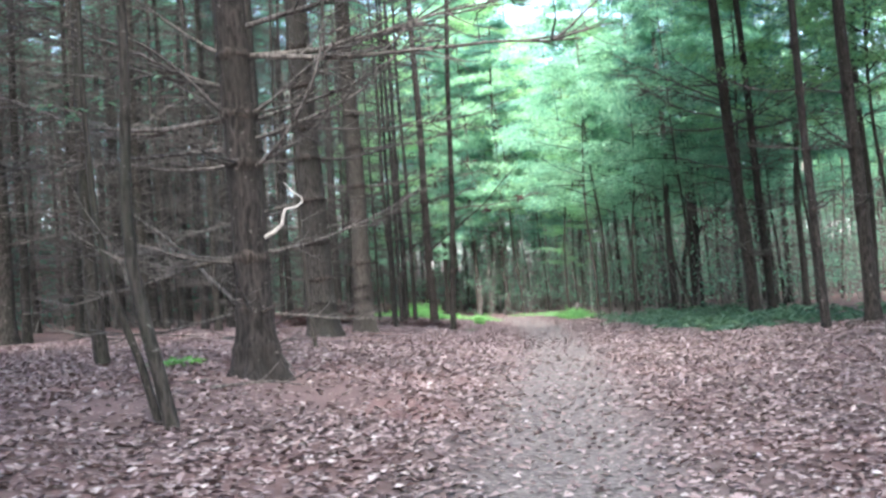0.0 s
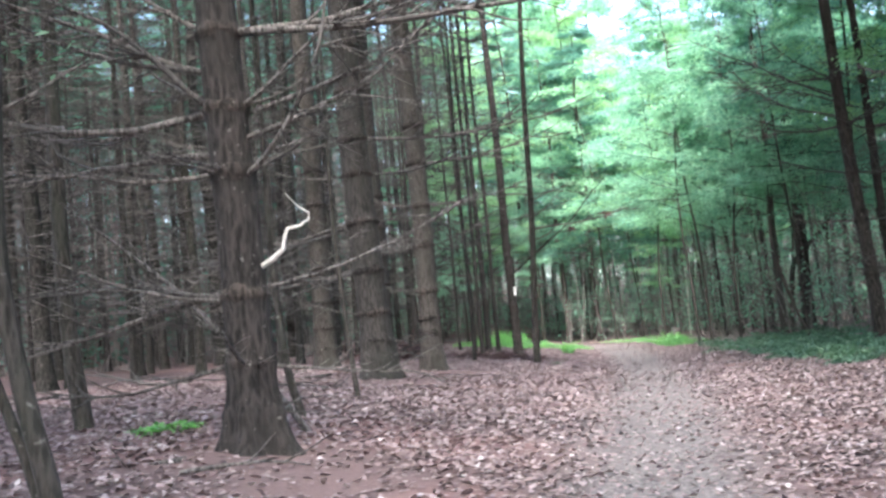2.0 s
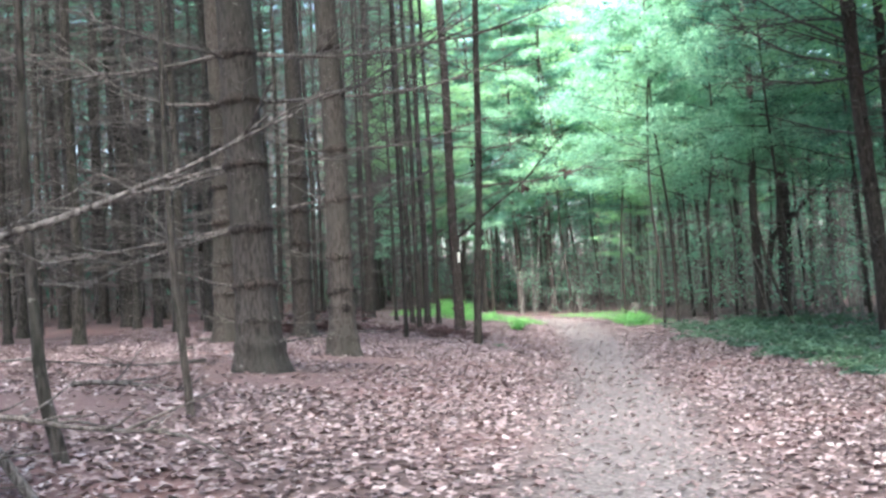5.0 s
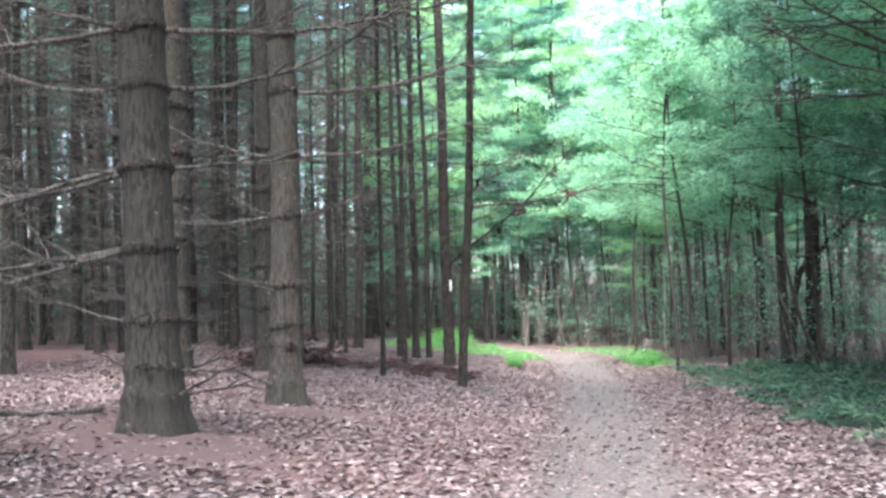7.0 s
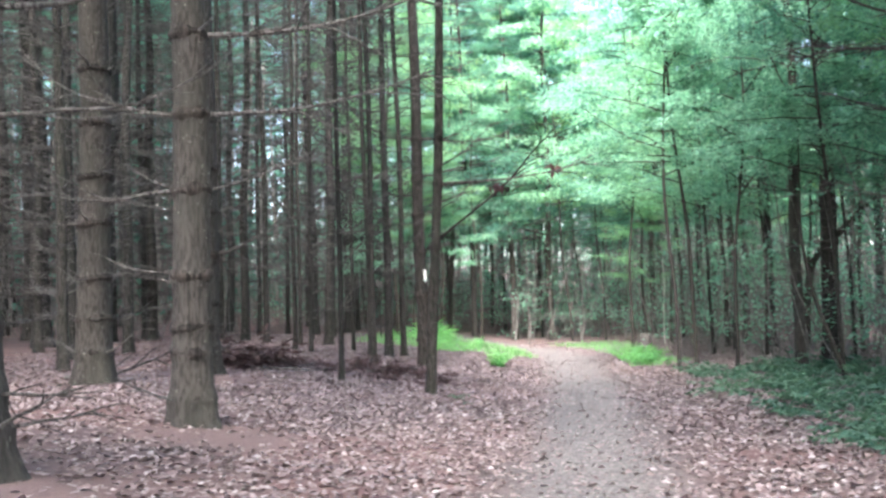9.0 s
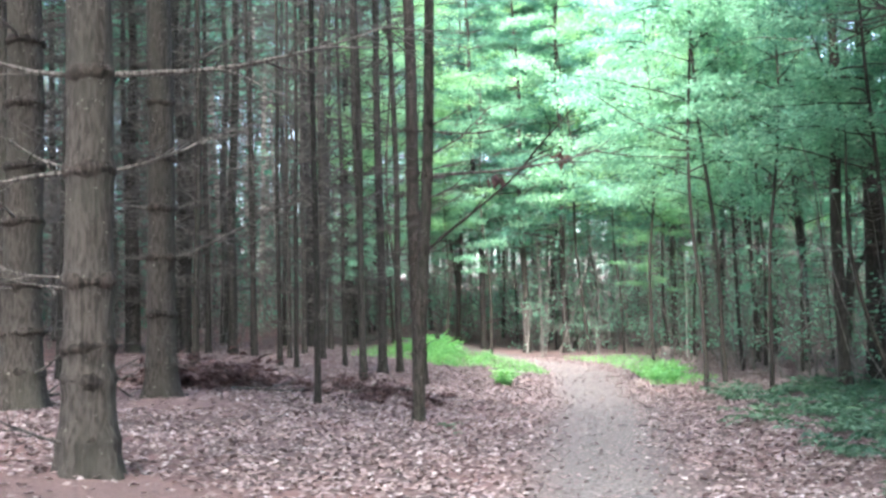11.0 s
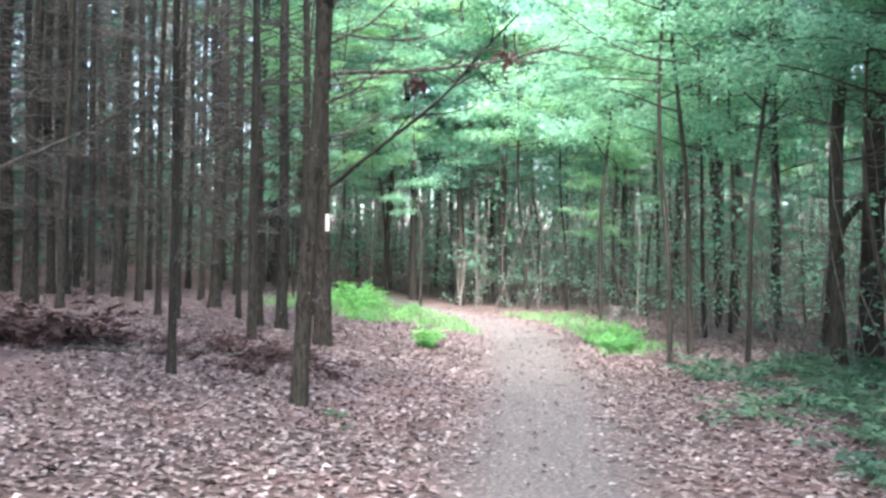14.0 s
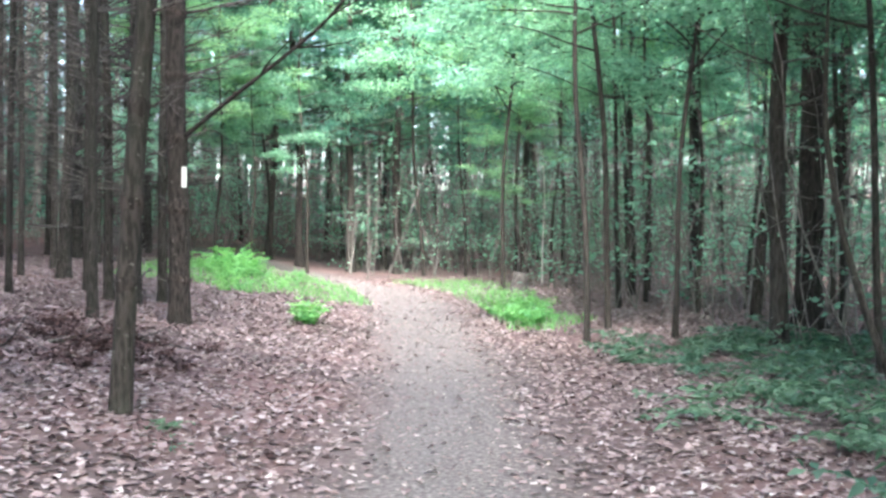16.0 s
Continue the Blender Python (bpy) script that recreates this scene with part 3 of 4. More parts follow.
# unseen pines added behind and beside the start close the wood, shade the path
over, _, _ = old_pine(0, 0, 0.45, 17, (2.0, 4.0, 6.0, 8.0), 91, "tall unseen pine, added for its wide shading crown", BARK, (0, 0), (), 2, 1.2, 10.5, 14, 0.8, 6.0)
for x, y in ((5.0, 2.5), (6.6, 8.0), (7.4, 13.0), (8.6, 16.8), (-5.2, 1.0), (-6.4, 6.0), (3.6, -4.5), (-3.8, -5.5), (4.2, -11.0), (-4.4, -12.0), (9.8, 4.5), (-9.5, 3.0), (9.5, -7.0), (-9.8, -7.5), (0.4, -17.5), (6.5, -18.0), (-6.5, -18.5)):
    copy_thing(over, pose(x, y, floor_at(x, y), 0, 0, RNG.uniform(0, 360)))
for x, y, s in ((8.2, 31.5, 1.0), (9.2, 35.5, 1.1), (9.6, 25.5, 1.1), (8.6, 22.5, 0.9), (6.6, 44.5, 1.0), (9.8, 42.5, 1.1), (7.9, 49.5, 1.1), (9.3, 30.0, 0.9)):
    plant(leafy, x, y, s)
for x, y, s in ((3.6, 56.0, 1.0), (5.8, 53.0, 0.9), (-2.2, 51.5, 1.0), (7.4, 55.5, 1.1), (-2.9, 56.0, 1.1), (4.3, 61.5, 1.1)):
    plant(leafy, x, y, s * 1.15, 1.1)
for x, y, s, h in ((0.4, 55.5, 0.9, 0.95), (-1.9, 54.0, 0.95, 0.72), (2.6, 59.5, 1.0, 1.0), (4.8, 56.5, 0.9, 0.95), (6.6, 52.6, 0.85, 0.9), (-0.8, 58.5, 1.0, 0.85), (7.4, 47.2, 0.8, 0.95), (8.6, 43.4, 0.85, 0.95),
                   (0.2, 80.0, 1.8, 2.2), (2.5, 82.0, 1.8, 2.3), (4.6, 80.0, 1.8, 2.2), (-2.2, 81.0, 1.8, 2.2), (1.2, 63.5, 1.3, 1.75), (-1.2, 64.0, 1.3, 1.65), (3.0, 63.8, 1.3, 1.6),
                   (0.6, 65.0, 1.5, 1.45), (3.2, 66.5, 1.5, 1.5), (5.6, 65.0, 1.5, 1.4), (-2.4, 65.5, 1.5, 1.45), (8.0, 63.0, 1.4, 1.4), (1.9, 70.0, 1.6, 2.3), (-4.8, 64.0, 1.4, 1.4), (4.4, 71.0, 1.6, 2.3), (-1.0, 70.0, 1.6, 2.3),
                   (0.5, 75.0, 1.7, 2.5), (3.0, 76.5, 1.7, 2.6), (-3.5, 74.0, 1.7, 1.9), (6.5, 75.0, 1.7, 1.9), (5.6, 50.6, 0.5, 0.42), (8.3, 49.2, 0.55, 0.45), (9.2, 46.6, 0.6, 0.45), (-2.6, 50.2, 0.6, 0.5), (-0.9, 53.2, 0.6, 0.55)):
    plant(leafy, x, y, s, h)
for x, y, s in ((9.9, 33.0, 1.0), (10.6, 38.5, 1.1), (8.9, 52.0, 1.1), (10.2, 28.5, 1.0), (6.6, 57.5, 1.1), (-0.9, 59.0, 1.0), (2.6, 63.5, 1.2)):
    plant(soft, x, y, s)
retire(slim + leafy + soft + [over])


# ---- distant wood ----
rng = np.random.default_rng(41)
t = Tubes()
cs, ws = [], []
for k in range(2000):
    az, R = rng.uniform(0, 2 * math.pi), 36 + 34 * rng.uniform(0, 1) ** 0.8
    x, y = R * math.cos(az) * 0.95, 30 + R * math.sin(az)
    if y < 62 and abs(x) < 18:
        continue
    z, h, r = float(ground_z(x, y)) - 0.1, rng.uniform(7, 12) + 3 * (x < -5), rng.uniform(0.03, 0.16)
    line = wander((x, y, z), (rng.normal(0, 0.03), rng.normal(0, 0.03), 1), h, 5, 0.015, 0, rng)
    t.add(line, np.linspace(r, r * 0.4, 6), 6)
    for b in range(5):
        a2 = rng.uniform(0, 6.28)
        sub = wander((x, y, z + rng.uniform(0.8, 7)), (math.cos(a2), math.sin(a2), rng.uniform(-0.1, 0.4)), rng.uniform(0.6, 2.2), 4, 0.12, 0, rng)
        t.add(sub, np.linspace(0.018, 0.006, 5), 3)
    m = 110 if x < -8 and y > 20 else 55
    hh = np.where(rng.uniform(0, 1, m) < 0.45, rng.uniform(0.1, 4.5, m), rng.uniform(3.5, h + 1, m))
    cs.append(np.stack([x + rng.normal(0, 1.2, m), y + rng.normal(0, 1.2, m), z + hh], -1))
    w = rng.normal(0, 1, (m, 3)) * np.array([1, 1, 0.3])
    ws.append(w / np.linalg.norm(w, axis=1)[:, None])
# haze on the far trunks is put into their pale bark colour
far = tagged(new("distant_wood", t.mesh("distant_wood", HAZE_BARK)), "crowd of thin grey trunks deep in the wood, paled to look hazy", "trees", kind="stuff")
cs, ws = np.concatenate(cs), np.concatenate(ws)
west = cs[:, 0] < -8
v, f = leaves_at(cs[~west], ws[~west], 0.42, 0.26, rng, 0.8)
tagged(new("distant_foliage", quick_mesh("distant_foliage", v, f, GREEN)), "dim green foliage deep in the wood", "foliage", kind="stuff")
v, f = leaves_at(cs[west], ws[west], 0.5, 0.3, rng, 0.8)
tagged(new("distant_needles", quick_mesh("distant_needles", v, f, NEEDLES)), "dim pine needles deep in the plantation", "foliage", kind="stuff")

# thin bare brush between the trunks, its bark paled to imitate haze
t, cs, ws = Tubes(), [], []
for k in range(4600):
    if k % 6 < 3:
        x, y = rng.uniform(-9, 20), 54.8 + rng.uniform(0, 3.5) + 22 * rng.uniform(0, 1) ** 1.3
        if y < 60 and x < 1.5:
            continue
    elif k % 6 == 3:
        x, y = rng.uniform(5.6, 20), rng.uniform(34, 56)
        if x < 5.6 + (y - 40) * -0.1 + 1.2:
            continue
    else:
        x, y = rng.uniform(-38, -7), rng.uniform(48, 88)
    L = rng.uniform(1.2, 5.5)
    line = wander((x, y, float(ground_z(x, y)) - 0.05), (rng.normal(0, 0.22), rng.normal(0, 0.22), 1), L, 5, 0.09, 0, rng)
    r = rng.uniform(0.007, 0.026)
    t.add(line, np.linspace(r, r * 0.35, 6), 3)
    for b in range(2):
        a2, at = rng.uniform(0, 6.28), rng.integers(1, 5)
        sub = wander(line[at], (math.cos(a2), math.sin(a2), rng.uniform(-0.1, 0.6)), L * rng.uniform(0.2, 0.5), 3, 0.12, 0, rng)
        t.add(sub, np.linspace(r * 0.5, r * 0.2, 4), 3)
        if k % 6 < 4:
            u = rng.uniform(0.8, 3, 11)
            i = np.minimum(u.astype(int), 2)
            cs.append(sub[i] + (sub[i + 1] - sub[i]) * (u - i)[:, None] + rng.normal(0, 1, (11, 3)) * np.array([0.16, 0.16, 0.07]))
            w = np.array([math.cos(a2), math.sin(a2), -0.1]) + rng.normal(0, 0.6, (11, 3)) * np.array([1, 1, 0.3])
            ws.append(w / np.linalg.norm(w, axis=1)[:, None])
v, f = leaves_at(np.concatenate(cs), np.concatenate(ws), 0.13, 0.075, rng, 0.6)
tagged(new("brush_leaves", quick_mesh("brush_leaves", v, f, GREEN)), "sparse small green leaves on the understorey thicket", "foliage", kind="stuff")
tagged(new("brush", t.mesh("brush", HAZE_BARK)), "thicket of thin bare grey stems between the trunks, paled to look hazy", "brush", kind="stuff")

# ---- saplings and crooked stems near the start ----
def crooked(name, x, y, pts, radii, label, limbs=(), seed=1, mat=BARK_SLIM):
    rng = np.random.default_rng(seed)
    e = thing(name, x, y, floor_at(x, y), label, "tree", "saplings under the pines")
    p = np.array(pts, float)
    u, w = np.linspace(0, len(p) - 1, 40), np.arange(len(p))
    line = np.stack([np.interp(u, w, p[:, k]) for k in range(3)], -1)
    line[2:-2] = (line[:-4] + line[1:-3] + line[2:-2] + line[3:-1] + line[4:]) / 5
    t = Tubes()
    t.add(line, np.interp(u, w, radii), 10, 0.03, rng)
    part("trunk", t.mesh("trunk", mat), e)
    for h, az, L, rise in limbs:
        t = Tubes()
        at = line[int(np.argmin(np.abs(line[:, 2] - h)))]
        dead_limb(t, at, radians(az), L, rise, 0.009, rng, 4)
        part("dead_branch", t.mesh("dead_branch", DEADWOOD), e)
    return e


sap = crooked("sapling", -1.97, 8.42, ((0, 0, 0), (-0.06, 0, 0.35), (-0.17, 0, 0.85), (-0.24, 0, 1.3), (-0.25, 0, 1.8), (-0.2, 0, 2.6), (-0.22, 0, 4.2), (-0.1, 0.1, 7)), (0.062, 0.055, 0.05, 0.045, 0.042, 0.038, 0.03, 0.012), "crooked dark sapling leaning over the leaves", ((1.25, 170, 0.9, 0.3), (2.2, 10, 0.8, 0.4), (1.0, 150, 1.3, 1.4), (2.6, 185, 1.2, 0.4)), 3)
for k, (x, y, z) in enumerate(((-0.75, 0.1, 2.4), (-0.35, 0.1, 2.45), (-0.05, 0.15, 2.5), (-0.6, -0.1, 2.3))):
    r2 = np.random.default_rng(400 + k)
    w = r2.normal(0, 1, (14, 3)) * np.array([1, 1, 0.25])
    v, f = leaves_at(np.array([x, y, z]) + r2.normal(0, 1, (14, 3)) * np.array([0.13, 0.13, 0.03]), w / np.linalg.norm(w, axis=1)[:, None], 0.07, 0.045, r2)
    tagged(part("leaf_spray", quick_mesh("leaf_spray", v, f, FERN), sap, "spray of fresh green leaves"), kind="stuff")
crooked("sapling", -4.05, 14.0, ((0, 0, 0), (-0.1, 0, 0.9), (-0.12, 0, 2), (-0.1, 0, 5), (0, 0, 9)), (0.095, 0.08, 0.075, 0.06, 0.02), "slim dark sapling with bare twigs", ((1.4, 180, 1.0, 0.2), (2.2, 0, 1.2, 0.2), (2.9, 160, 1.0, 0.3)), 4)
crooked("sapling", -1.85, 16.6, ((0, 0, 0), (-0.04, 0, 0.5), (-0.1, 0, 1.3), (-0.13, 0, 2.4), (-0.1, 0, 4.5)), (0.034, 0.03, 0.027, 0.022, 0.008), "thin bare sapling stem under the pines", ((1.8, 20, 0.5, 0.4),), 5)
crooked("sapling", -1.75, 13.3, ((0, 0, 0), (-0.5, 0, 0.72), (-1.25, 0.1, 1.5), (-2.2, 0.2, 2.3)), (0.03, 0.026, 0.02, 0.008), "grey dead sapling leaning far over behind the pine", ((1.0, 170, 0.5, 0.6), (1.6, 120, 0.7, 0.9)), 6, DEADWOOD)
crooked("sapling", -2.1, 8.6, ((0, 0, 0), (-0.12, 0, 0.5), (-0.28, 0, 0.95), (-0.4, 0, 1.6), (-0.44, 0, 2.6), (-0.4, 0, 5.5)), (0.034, 0.03, 0.027, 0.025, 0.02, 0.008), "thin dark stem beside the crooked sapling", ((1.5, 200, 0.7, 0.5), (2.3, 160, 0.9, 0.4)), 17)
crooked("sapling", -2.05, 14.4, ((0, 0, 0), (-0.12, 0, 0.5), (-0.2, 0.1, 1.2), (-0.22, 0.1, 2.2), (-0.15, 0, 4.0)), (0.045, 0.04, 0.035, 0.028, 0.008), "thin dark sapling behind the stout pine", ((1.6, 20, 0.6, 0.5),), 16)
crooked("sapling", 7.25, 34.6, ((0, 0, 0), (-0.25, 0, 0.6), (-0.55, 0, 1.5), (-0.75, 0, 2.6), (-0.7, 0, 4.5)), (0.045, 0.04, 0.035, 0.03, 0.01), "bent sapling rising from the green undergrowth", (), 7)
crooked("sapling", 6.27, 51.8, ((0, 0, 0), (0, 0, 1), (0.05, 0, 2.0), (0, 0, 3.2)), (0.022, 0.02, 0.016, 0.006), "pale thin birch stem at the wood's edge", (), 8, BLEACHED)
crooked("sapling", 8.3, 42.0, ((0, 0, 0), (0.1, 0, 1.5), (0.25, 0, 2.3), (1.0, 0, 3.0), (1.9, 0, 3.9), (2.3, 0, 5.5)), (0.10, 0.09, 0.085, 0.075, 0.06, 0.02), "dark bent trunk that leans into the foliage", (), 9)


# ---- plants on the floor ----
def sprig_mesh(seed, fronds, length, leaf, rise, n, mat, name):
    """Arching stalks set with leaflets on both sides."""
    rng = np.random.default_rng(seed)
    t, cs, ws = Tubes(), [], []
    for k in range(fronds):
        az = 6.283 * (k + rng.uniform(0, 0.8)) / fronds
        line = wander((0, 0, 0), (math.cos(az), math.sin(az), rise * rng.uniform(0.7, 1.3)), length * rng.uniform(0.6, 1.15), 8, 0.06, -0.16, rng)
        line[:, 2] = np.maximum(line[:, 2], 0.01)
        t.add(line, np.linspace(0.005, 0.0015, 9), 3)
        u = np.repeat(np.linspace(1.2, 7.9, n), 2)
        i = np.minimum(u.astype(int), 7)
        base = line[i] + (line[i + 1] - line[i]) * (u - i)[:, None]
        sgn = np.tile((1.0, -1.0), n)
        side = np.stack([-math.sin(az) * sgn, math.cos(az) * sgn, np.zeros(2 * n)], -1) + 0.5 * np.array([math.cos(az), math.sin(az), 0])
        cs.append(base)
        ws.append(side / np.linalg.norm(side, axis=1)[:, None])
    v, f = leaves_at(np.concatenate(cs), np.concatenate(ws), leaf, leaf * 0.42, rng)
    return t.mesh("stalk", mat), quick_mesh("frond", v, f, mat)


def plants(name, label, category, group, mats, spots, seed):
    rng = np.random.default_rng(seed)
    for x, y, s in spots:
        stalks, fronds = mats[int(rng.integers(len(mats)))]
        e = thing(name, x, y, floor_at(x, y) + 0.03, label, category, group, rng.uniform(0, 360))
        e.scale = (s, s, s * rng.uniform(0.8, 1.2))
        tagged(part("stalk", stalks, e), kind="stuff")
        tagged(part("frond", fronds, e), kind="stuff")


rng = np.random.default_rng(51)
ferns = [sprig_mesh(60 + k, 8, 0.62, 0.13, 1.1, 10, FERN, "fern") for k in range(4)]
spots = []
for k in range(1500):
    x, y = rng.uniform(3.4, 9), rng.uniform(21.5, 38.5)
    edge = 4.95 - 0.01 * (38 - y) + 0.25 * math.sin(y * 1.7)
    if x > edge and x < edge + 3.2 + rng.uniform(-0.4, 0.6) and all((x - a) ** 2 + (y - c) ** 2 > 0.16 for a, c, _ in spots) and len(spots) < 135:
        spots.append((x, y, rng.uniform(0.4, 1.15)))
plants("fern", "low green fern growing beside the dirt path", "fern", "ferns beside the path", ferns, spots, 1)
plants("fern", "small bright green fern among dead leaves", "fern", "", [sprig_mesh(66 + k, 8, 0.6, 0.12, 0.9, 10, BRIGHT, "fern") for k in range(2)], [(-3.05, 13.1, 0.55), (-2.9, 13.25, 0.45), (-3.2, 13.2, 0.4)], 2)
plants("fern", "small dull green seedling among dead leaves", "fern", "", ferns, [(0.52, 31.45, 0.4), (0.66, 30.9, 0.28)], 12)
herb = [sprig_mesh(70 + k, 9, 0.5, 0.11, 3.2, 8, BRIGHT, "herb") for k in range(3)]
spots = [(rng.normal(-0.75, 0.4), rng.normal(50.3, 1.0), rng.uniform(0.8, 1.7)) for k in range(16)] + [(-0.6, 44.8, 0.9), (-0.35, 45.4, 0.7)] + [(1.18 + rng.normal(0, 0.12), 40.6 + rng.normal(0, 0.2), rng.uniform(0.8, 1.15)) for k in range(3)]
spots += [(4.6 + rng.normal(0, 0.35), 42.2 + rng.normal(0, 1.0), rng.uniform(0.5, 1.0)) for k in range(15)] + [(rng.uniform(-2.5, 0.6), rng.uniform(47, 55), rng.uniform(0.35, 0.8)) for k in range(26)]
plants("green_shrub", "bright green leafy shrub at the clearing's edge", "shrub", "shrubs at the clearing", herb, spots, 3)
brown = [sprig_mesh(80 + k, 9, 0.55, 0.13, 1.6, 7, RUSSET, "brown") for k in range(3)]
spots = [(rng.uniform(-4.6, 0.3), 35.4 + rng.normal(0, 1.1), rng.uniform(0.3, 0.7)) for k in range(52)] + [(-3.75 + rng.normal(0, 0.35), 35.0 + rng.normal(0, 0.3), rng.uniform(1.0, 1.6)) for k in range(7)]
plants("dead_fern", "withered russet-brown fern lying among leaves", "fern", "withered ferns under the pines", brown, spots, 4)

# grass of the clearing
n = 17000
x, y = rng.uniform(-3, 5.6, n), rng.uniform(39.5, 53, n)
ok = ((x < np.interp(y, PATH_Y, PATH_X) - 0.75) & (y > 45.0 + np.maximum(0, -x) * 0.6 + 0.6 * np.sin(x * 3))) | ((x > np.interp(y, PATH_Y, PATH_X) + 1.2) & (x < 5.2 + 0.4 * np.sin(y * 2)))
x, y = x[ok], y[ok]
n = len(x)
base = np.stack([x, y, ground_z(x, y) - 0.03], -1)
az, h = rng.uniform(0, 6.28, n), rng.uniform(0.05, 0.2, n)
s = np.stack([-np.sin(az), np.cos(az), np.zeros(n)], -1) * 0.007
tip = base + np.stack([np.cos(az) * h * 0.5, np.sin(az) * h * 0.5, h], -1)
mid = base + np.stack([np.cos(az) * h * 0.15, np.sin(az) * h * 0.15, h * 0.6], -1)
v = np.stack([base - s, base + s, mid + s * 0.8, mid - s * 0.8, tip + s * 0.1, tip - s * 0.1], 1).reshape(-1, 3)
f = (np.arange(n)[:, None, None] * 6 + np.array([[0, 1, 2, 3], [3, 2, 4, 5]])[None]).reshape(-1, 4)
tagged(new("grass", quick_mesh("grass", v, f, BRIGHT)), "bright green grass and weeds of the sunlit clearing", "grass", kind="stuff")

# ---- small things ----
t = Tubes()
x, y = -0.42, 38.4
e = thing("trail_blaze", x, y, floor_at(x, y) + 1.78, "white rectangular paint mark on a trunk", "trail marker")
ang = np.linspace(-1.05, -0.5, 5)
c0, rr = ax_e(1.85), rad_e(1.85) + 0.012
cols = [[(c0[0] + rr * math.cos(a), c0[1] + rr * math.sin(a), z) for a in ang] for z in np.linspace(0, 0.26, 4)]
v = np.array(cols).reshape(-1, 3)
f = [(r * 5 + k, r * 5 + k + 1, r * 5 + k + 6, r * 5 + k + 5) for r in range(3) for k in range(4)]
part("paint", quick_mesh("paint", v, f, PAINT), e)

t = Tubes()
hs = np.array([0, 0.1, 0.25, 0.4, 0.46, 0.47, 0.44])
t.add(np.stack([hs * 0.1, hs * 0, hs], -1), (0.26, 0.21, 0.18, 0.17, 0.16, 0.10, 0.01), 14, 0.06)
ob = new("tree_stump", t.mesh("tree_stump", DEADWOOD))
ob.location = (5.35, 49.2, floor_at(5.35, 49.2))
tagged(ob, "weathered grey tree stump at the path's edge", "stump")


def fallen(x, y, az, L, r, seed, label, twigs=5):
    rng = np.random.default_rng(seed)
    t = Tubes()
    dead_limb(t, (0, 0, r * 0.8), radians(az), L, 0.0, r, rng, twigs, 10, 0.0)
    ob = new("fallen_branch", t.mesh("fallen_branch", DEADWOOD))
    ob.location = (x, y, floor_at(x, y) + 0.05)
    tagged(ob, label, "branch", "fallen branches")


for x, y, az, L, r in ((-2.3, 11.4, 200, 1.3, 0.025), (-2.2, 10.9, 20, 0.9, 0.02), (-3.0, 34.4, 10, 2.6, 0.035), (-1.9, 34.7, 170, 1.8, 0.03), (-1.3, 35.4, 20, 1.5, 0.025), (-4.5, 27.0, 175, 2.6, 0.04), (-3.2, 22.6, 190, 2.2, 0.03),
                       (-3.5, 18.5, 10, 2.0, 0.03), (-5.0, 30.0, 100, 1.5, 0.03), (5.6, 30.6, 45, 1.3, 0.03), (-5.5, 31.5, 20, 2.0, 0.04), (-6.0, 24.0, 160, 3.0, 0.05)):
    fallen(x, y, az, L, r, int(x * 10 + y * 7 + 500), "bare grey fallen branch on the leaf litter")


def leaf_tuft(x, y, z, n, size, seed):
    rng = np.random.default_rng(seed)
    c = rng.normal(0, 0.035, (n, 3))
    w = rng.normal(0, 0.5, (n, 3)) + np.array([0, 0, -1.0])
    v, f = leaves_at(c, w / np.linalg.norm(w, axis=1)[:, None], size, size * 0.6, rng, 1.0)
    ob = new("leaf_tuft", quick_mesh("leaf_tuft", v, f, RUSSET))
    ob.location = (x, y, z)
    tagged(ob, "tuft of dead brown leaves hanging on a twig", "leaf tuft", "dead leaf tufts")


leaf_tuft(1.24, 31.95, 4.25, 12, 0.16, 1)
leaf_tuft(2.15, 32.1, 4.5, 9, 0.15, 2)

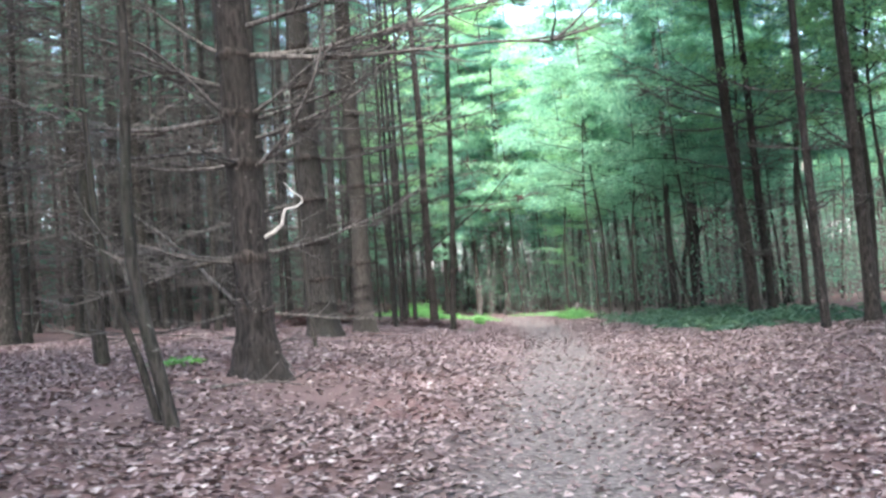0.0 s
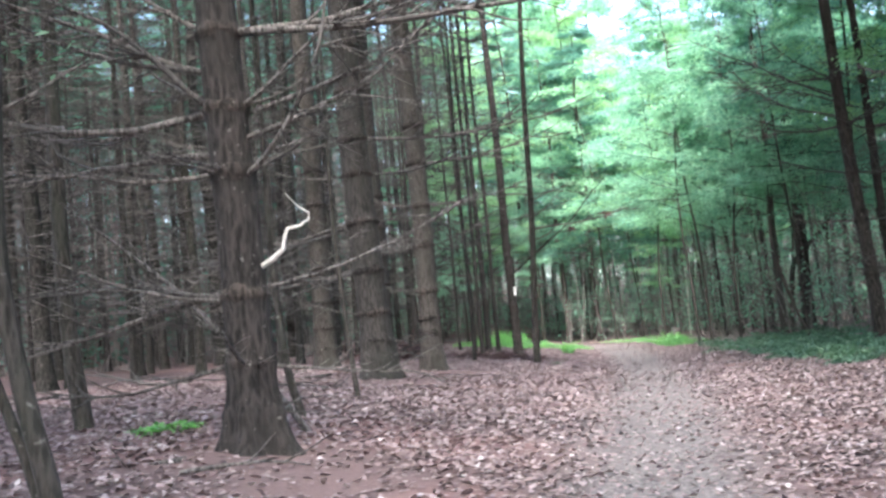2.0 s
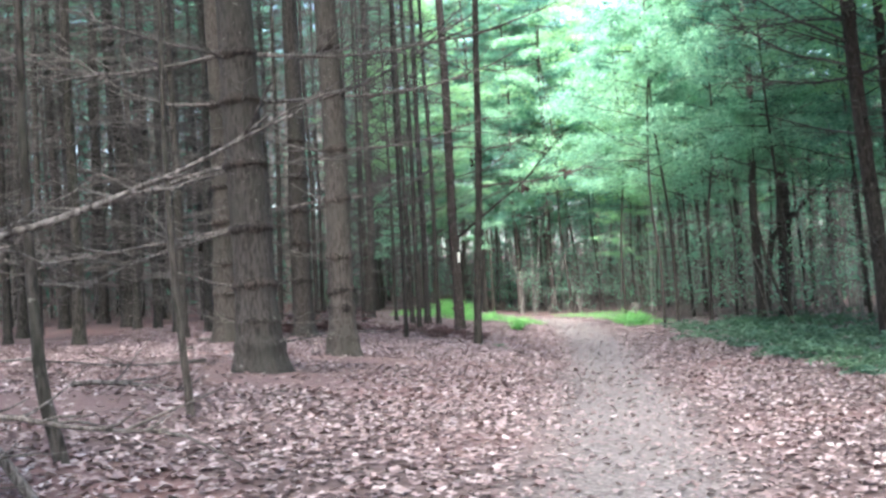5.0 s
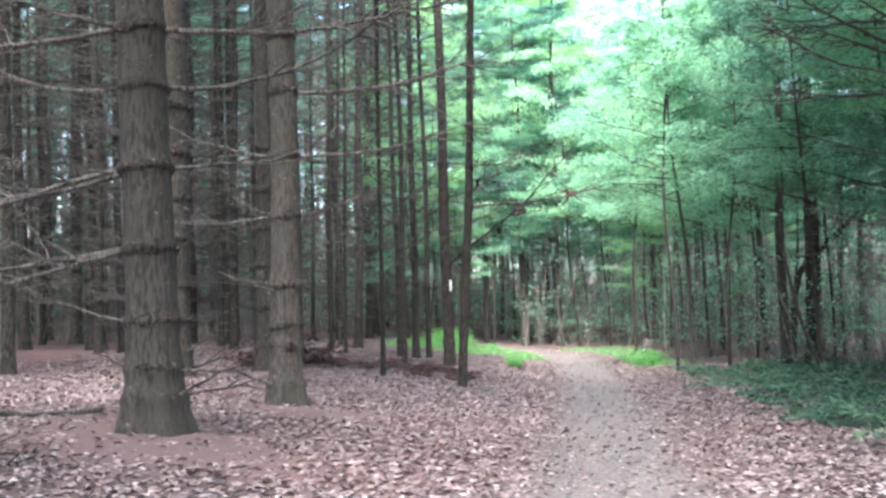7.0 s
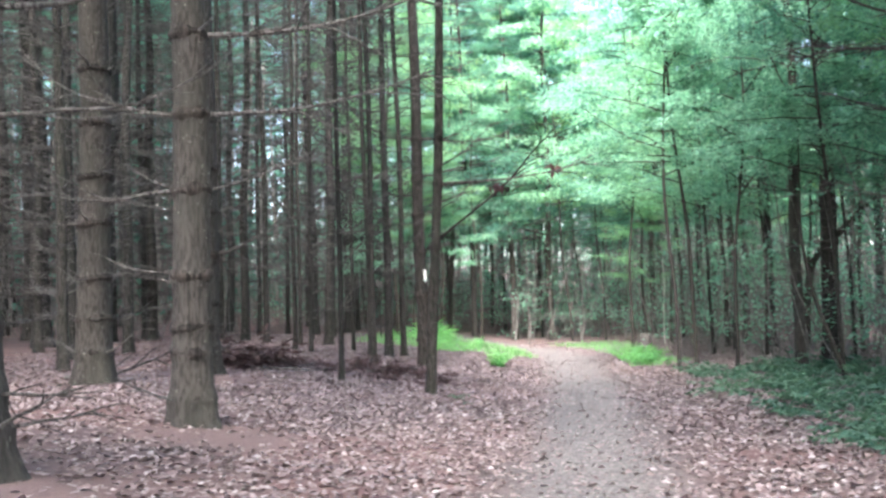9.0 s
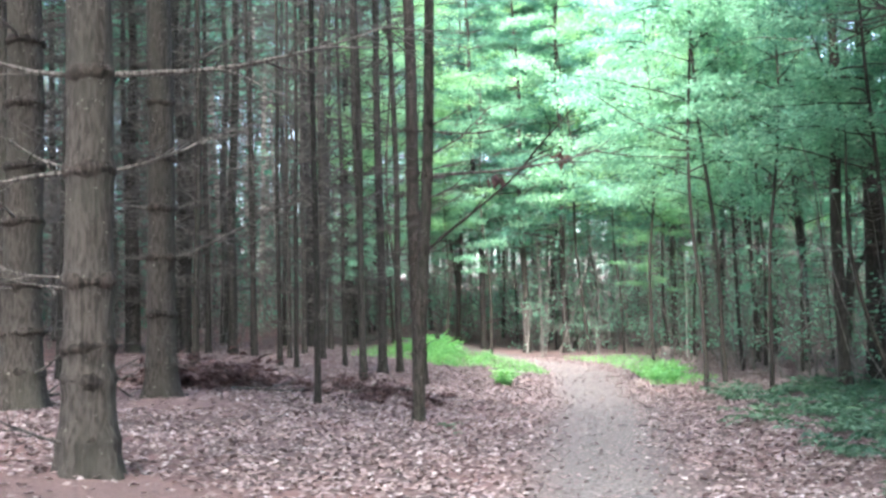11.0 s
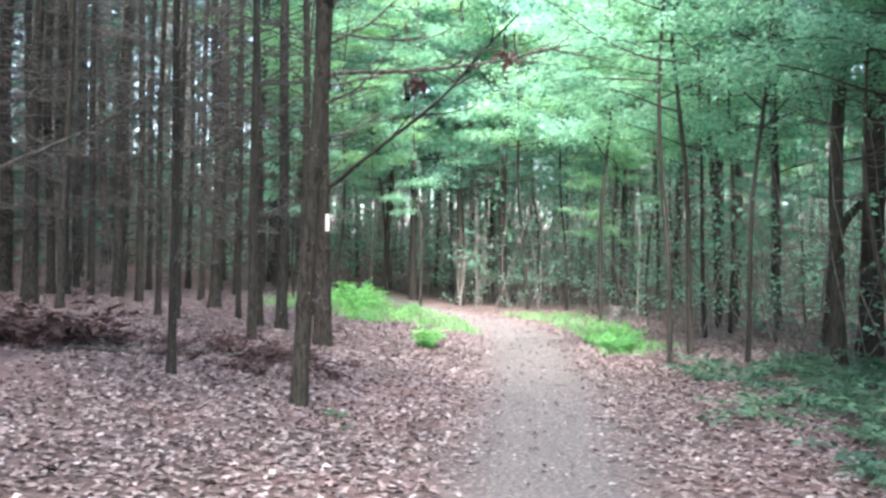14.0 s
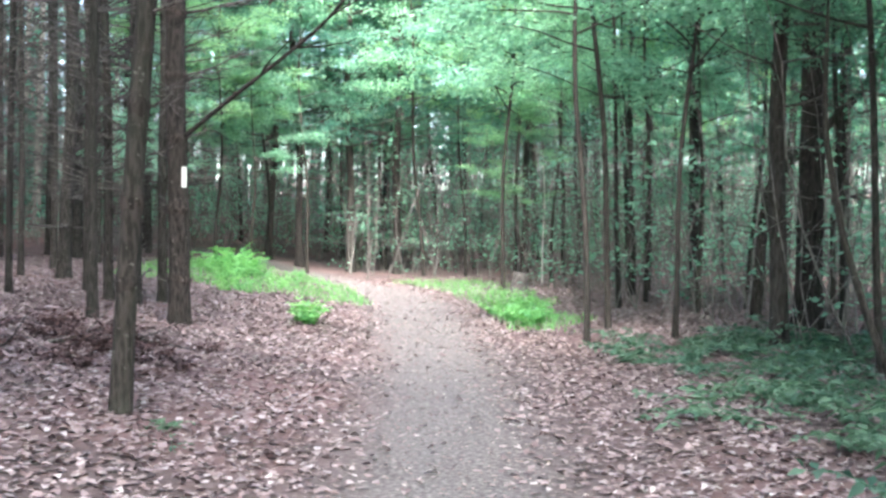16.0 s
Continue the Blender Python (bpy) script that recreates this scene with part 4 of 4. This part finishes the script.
# ---- fallen leaves ----
def litter(n, x0, x1, y0, y1, size, rng, on_path=False):
    x, y = rng.uniform(x0, x1, n), y0 + (y1 - y0) * rng.uniform(0, 1, n) ** 1.08
    keep = rng.uniform(0, 1, n) > np.maximum(path_share(x, y) * np.interp(y, (8, 28), (0.72, 0.95)), needle_share(x, y) * 0.85)
    keep &= rng.uniform(0, 1, n) < np.clip(np.minimum(np.minimum(x - x0, x1 - x) / 3, np.minimum(y - y0, y1 - y) / 3), 0, 1)
    if on_path:
        keep = rng.uniform(0, 1, n) < path_share(x, y)
    x, y = x[keep], y[keep]
    i = np.clip(np.searchsorted(gx, x) - 1, 0, nx - 2)
    j = np.clip(np.searchsorted(gy, y) - 1, 0, ny - 2)
    fx, fy = (x - gx[i]) / (gx[i + 1] - gx[i]), (y - gy[j]) / (gy[j + 1] - gy[j])
    z = (GZ[j, i] * (1 - fx) + GZ[j, i + 1] * fx) * (1 - fy) + (GZ[j + 1, i] * (1 - fx) + GZ[j + 1, i + 1] * fx) * fy
    n = len(x)
    c = np.stack([x, y, z + rng.uniform(0.004, 0.022, n)], -1)
    az, pitch, roll = rng.uniform(0, 6.28, n), rng.normal(0, 0.15, n), rng.normal(0, 0.18, n)
    d = np.stack([np.cos(az) * np.cos(pitch), np.sin(az) * np.cos(pitch), np.sin(pitch)], -1)
    s = np.stack([-np.sin(az) * np.cos(roll), np.cos(az) * np.cos(roll), np.sin(roll)], -1)
    u = np.cross(d, s)
    L, W, C = (size * rng.uniform(0.5, 1.2, n))[:, None], (size * rng.uniform(0.5, 1.0, n))[:, None], (size * rng.uniform(-0.05, 0.26, n))[:, None]
    tip, foot = c + d * L * 0.55, c - d * L * 0.45
    one = c + s * W * 0.5 + u * C + d * L * rng.normal(0, 0.14, (n, 1))
    two = c - s * W * 0.5 + u * C * rng.uniform(0.2, 1.4, (n, 1)) + d * L * rng.normal(0, 0.14, (n, 1))
    v = np.stack([c, foot, one, tip, two], 1).reshape(-1, 3)
    b0 = np.arange(n)[:, None, None] * 5
    f = np.array([[0, 1, 2], [0, 2, 3], [0, 3, 4], [0, 4, 1]])[None]
    return v, (b0 + f).reshape(-1, 3)


v, f = litter(22000, -0.5, 4.8, 5, 54, 0.038, np.random.default_rng(6), True)
tagged(new("leaf_crumbs", quick_mesh("leaf_crumbs", v, f, LITTER)), "trodden brown leaf crumbs scattered over the dirt path", "leaves", kind="stuff")
v, f = litter(310000, -10, 11, 4, 56, 0.076, np.random.default_rng(5))
tagged(new("leaf_litter", quick_mesh("leaf_litter", v, f, LITTER)), "dry curled pinkish-brown leaves strewn over the forest floor", "leaves", kind="stuff")

# bare limb that hangs in the crown of a green tree
t = Tubes()
rng = np.random.default_rng(77)
line = wander((0, 0, 0), (-0.25, -0.3, -1), 3.4, 10, 0.07, 0, rng)
t.add(line, np.linspace(0.05, 0.015, 11), 7)
for at, side in ((4, 0.5), (6, -0.6), (7, 0.5)):
    sub = wander(line[at], (side, 0, -1), 1.3, 6, 0.1, 0, rng)
    t.add(sub, np.linspace(0.025, 0.007, 7), 5)
ob = new("hanging_branch", t.mesh("hanging_branch", DEADWOOD))
ob.location = (7.45, 55.5, 11.9)
tagged(ob, "dark bare forked branch hanging in a green tree", "branch")
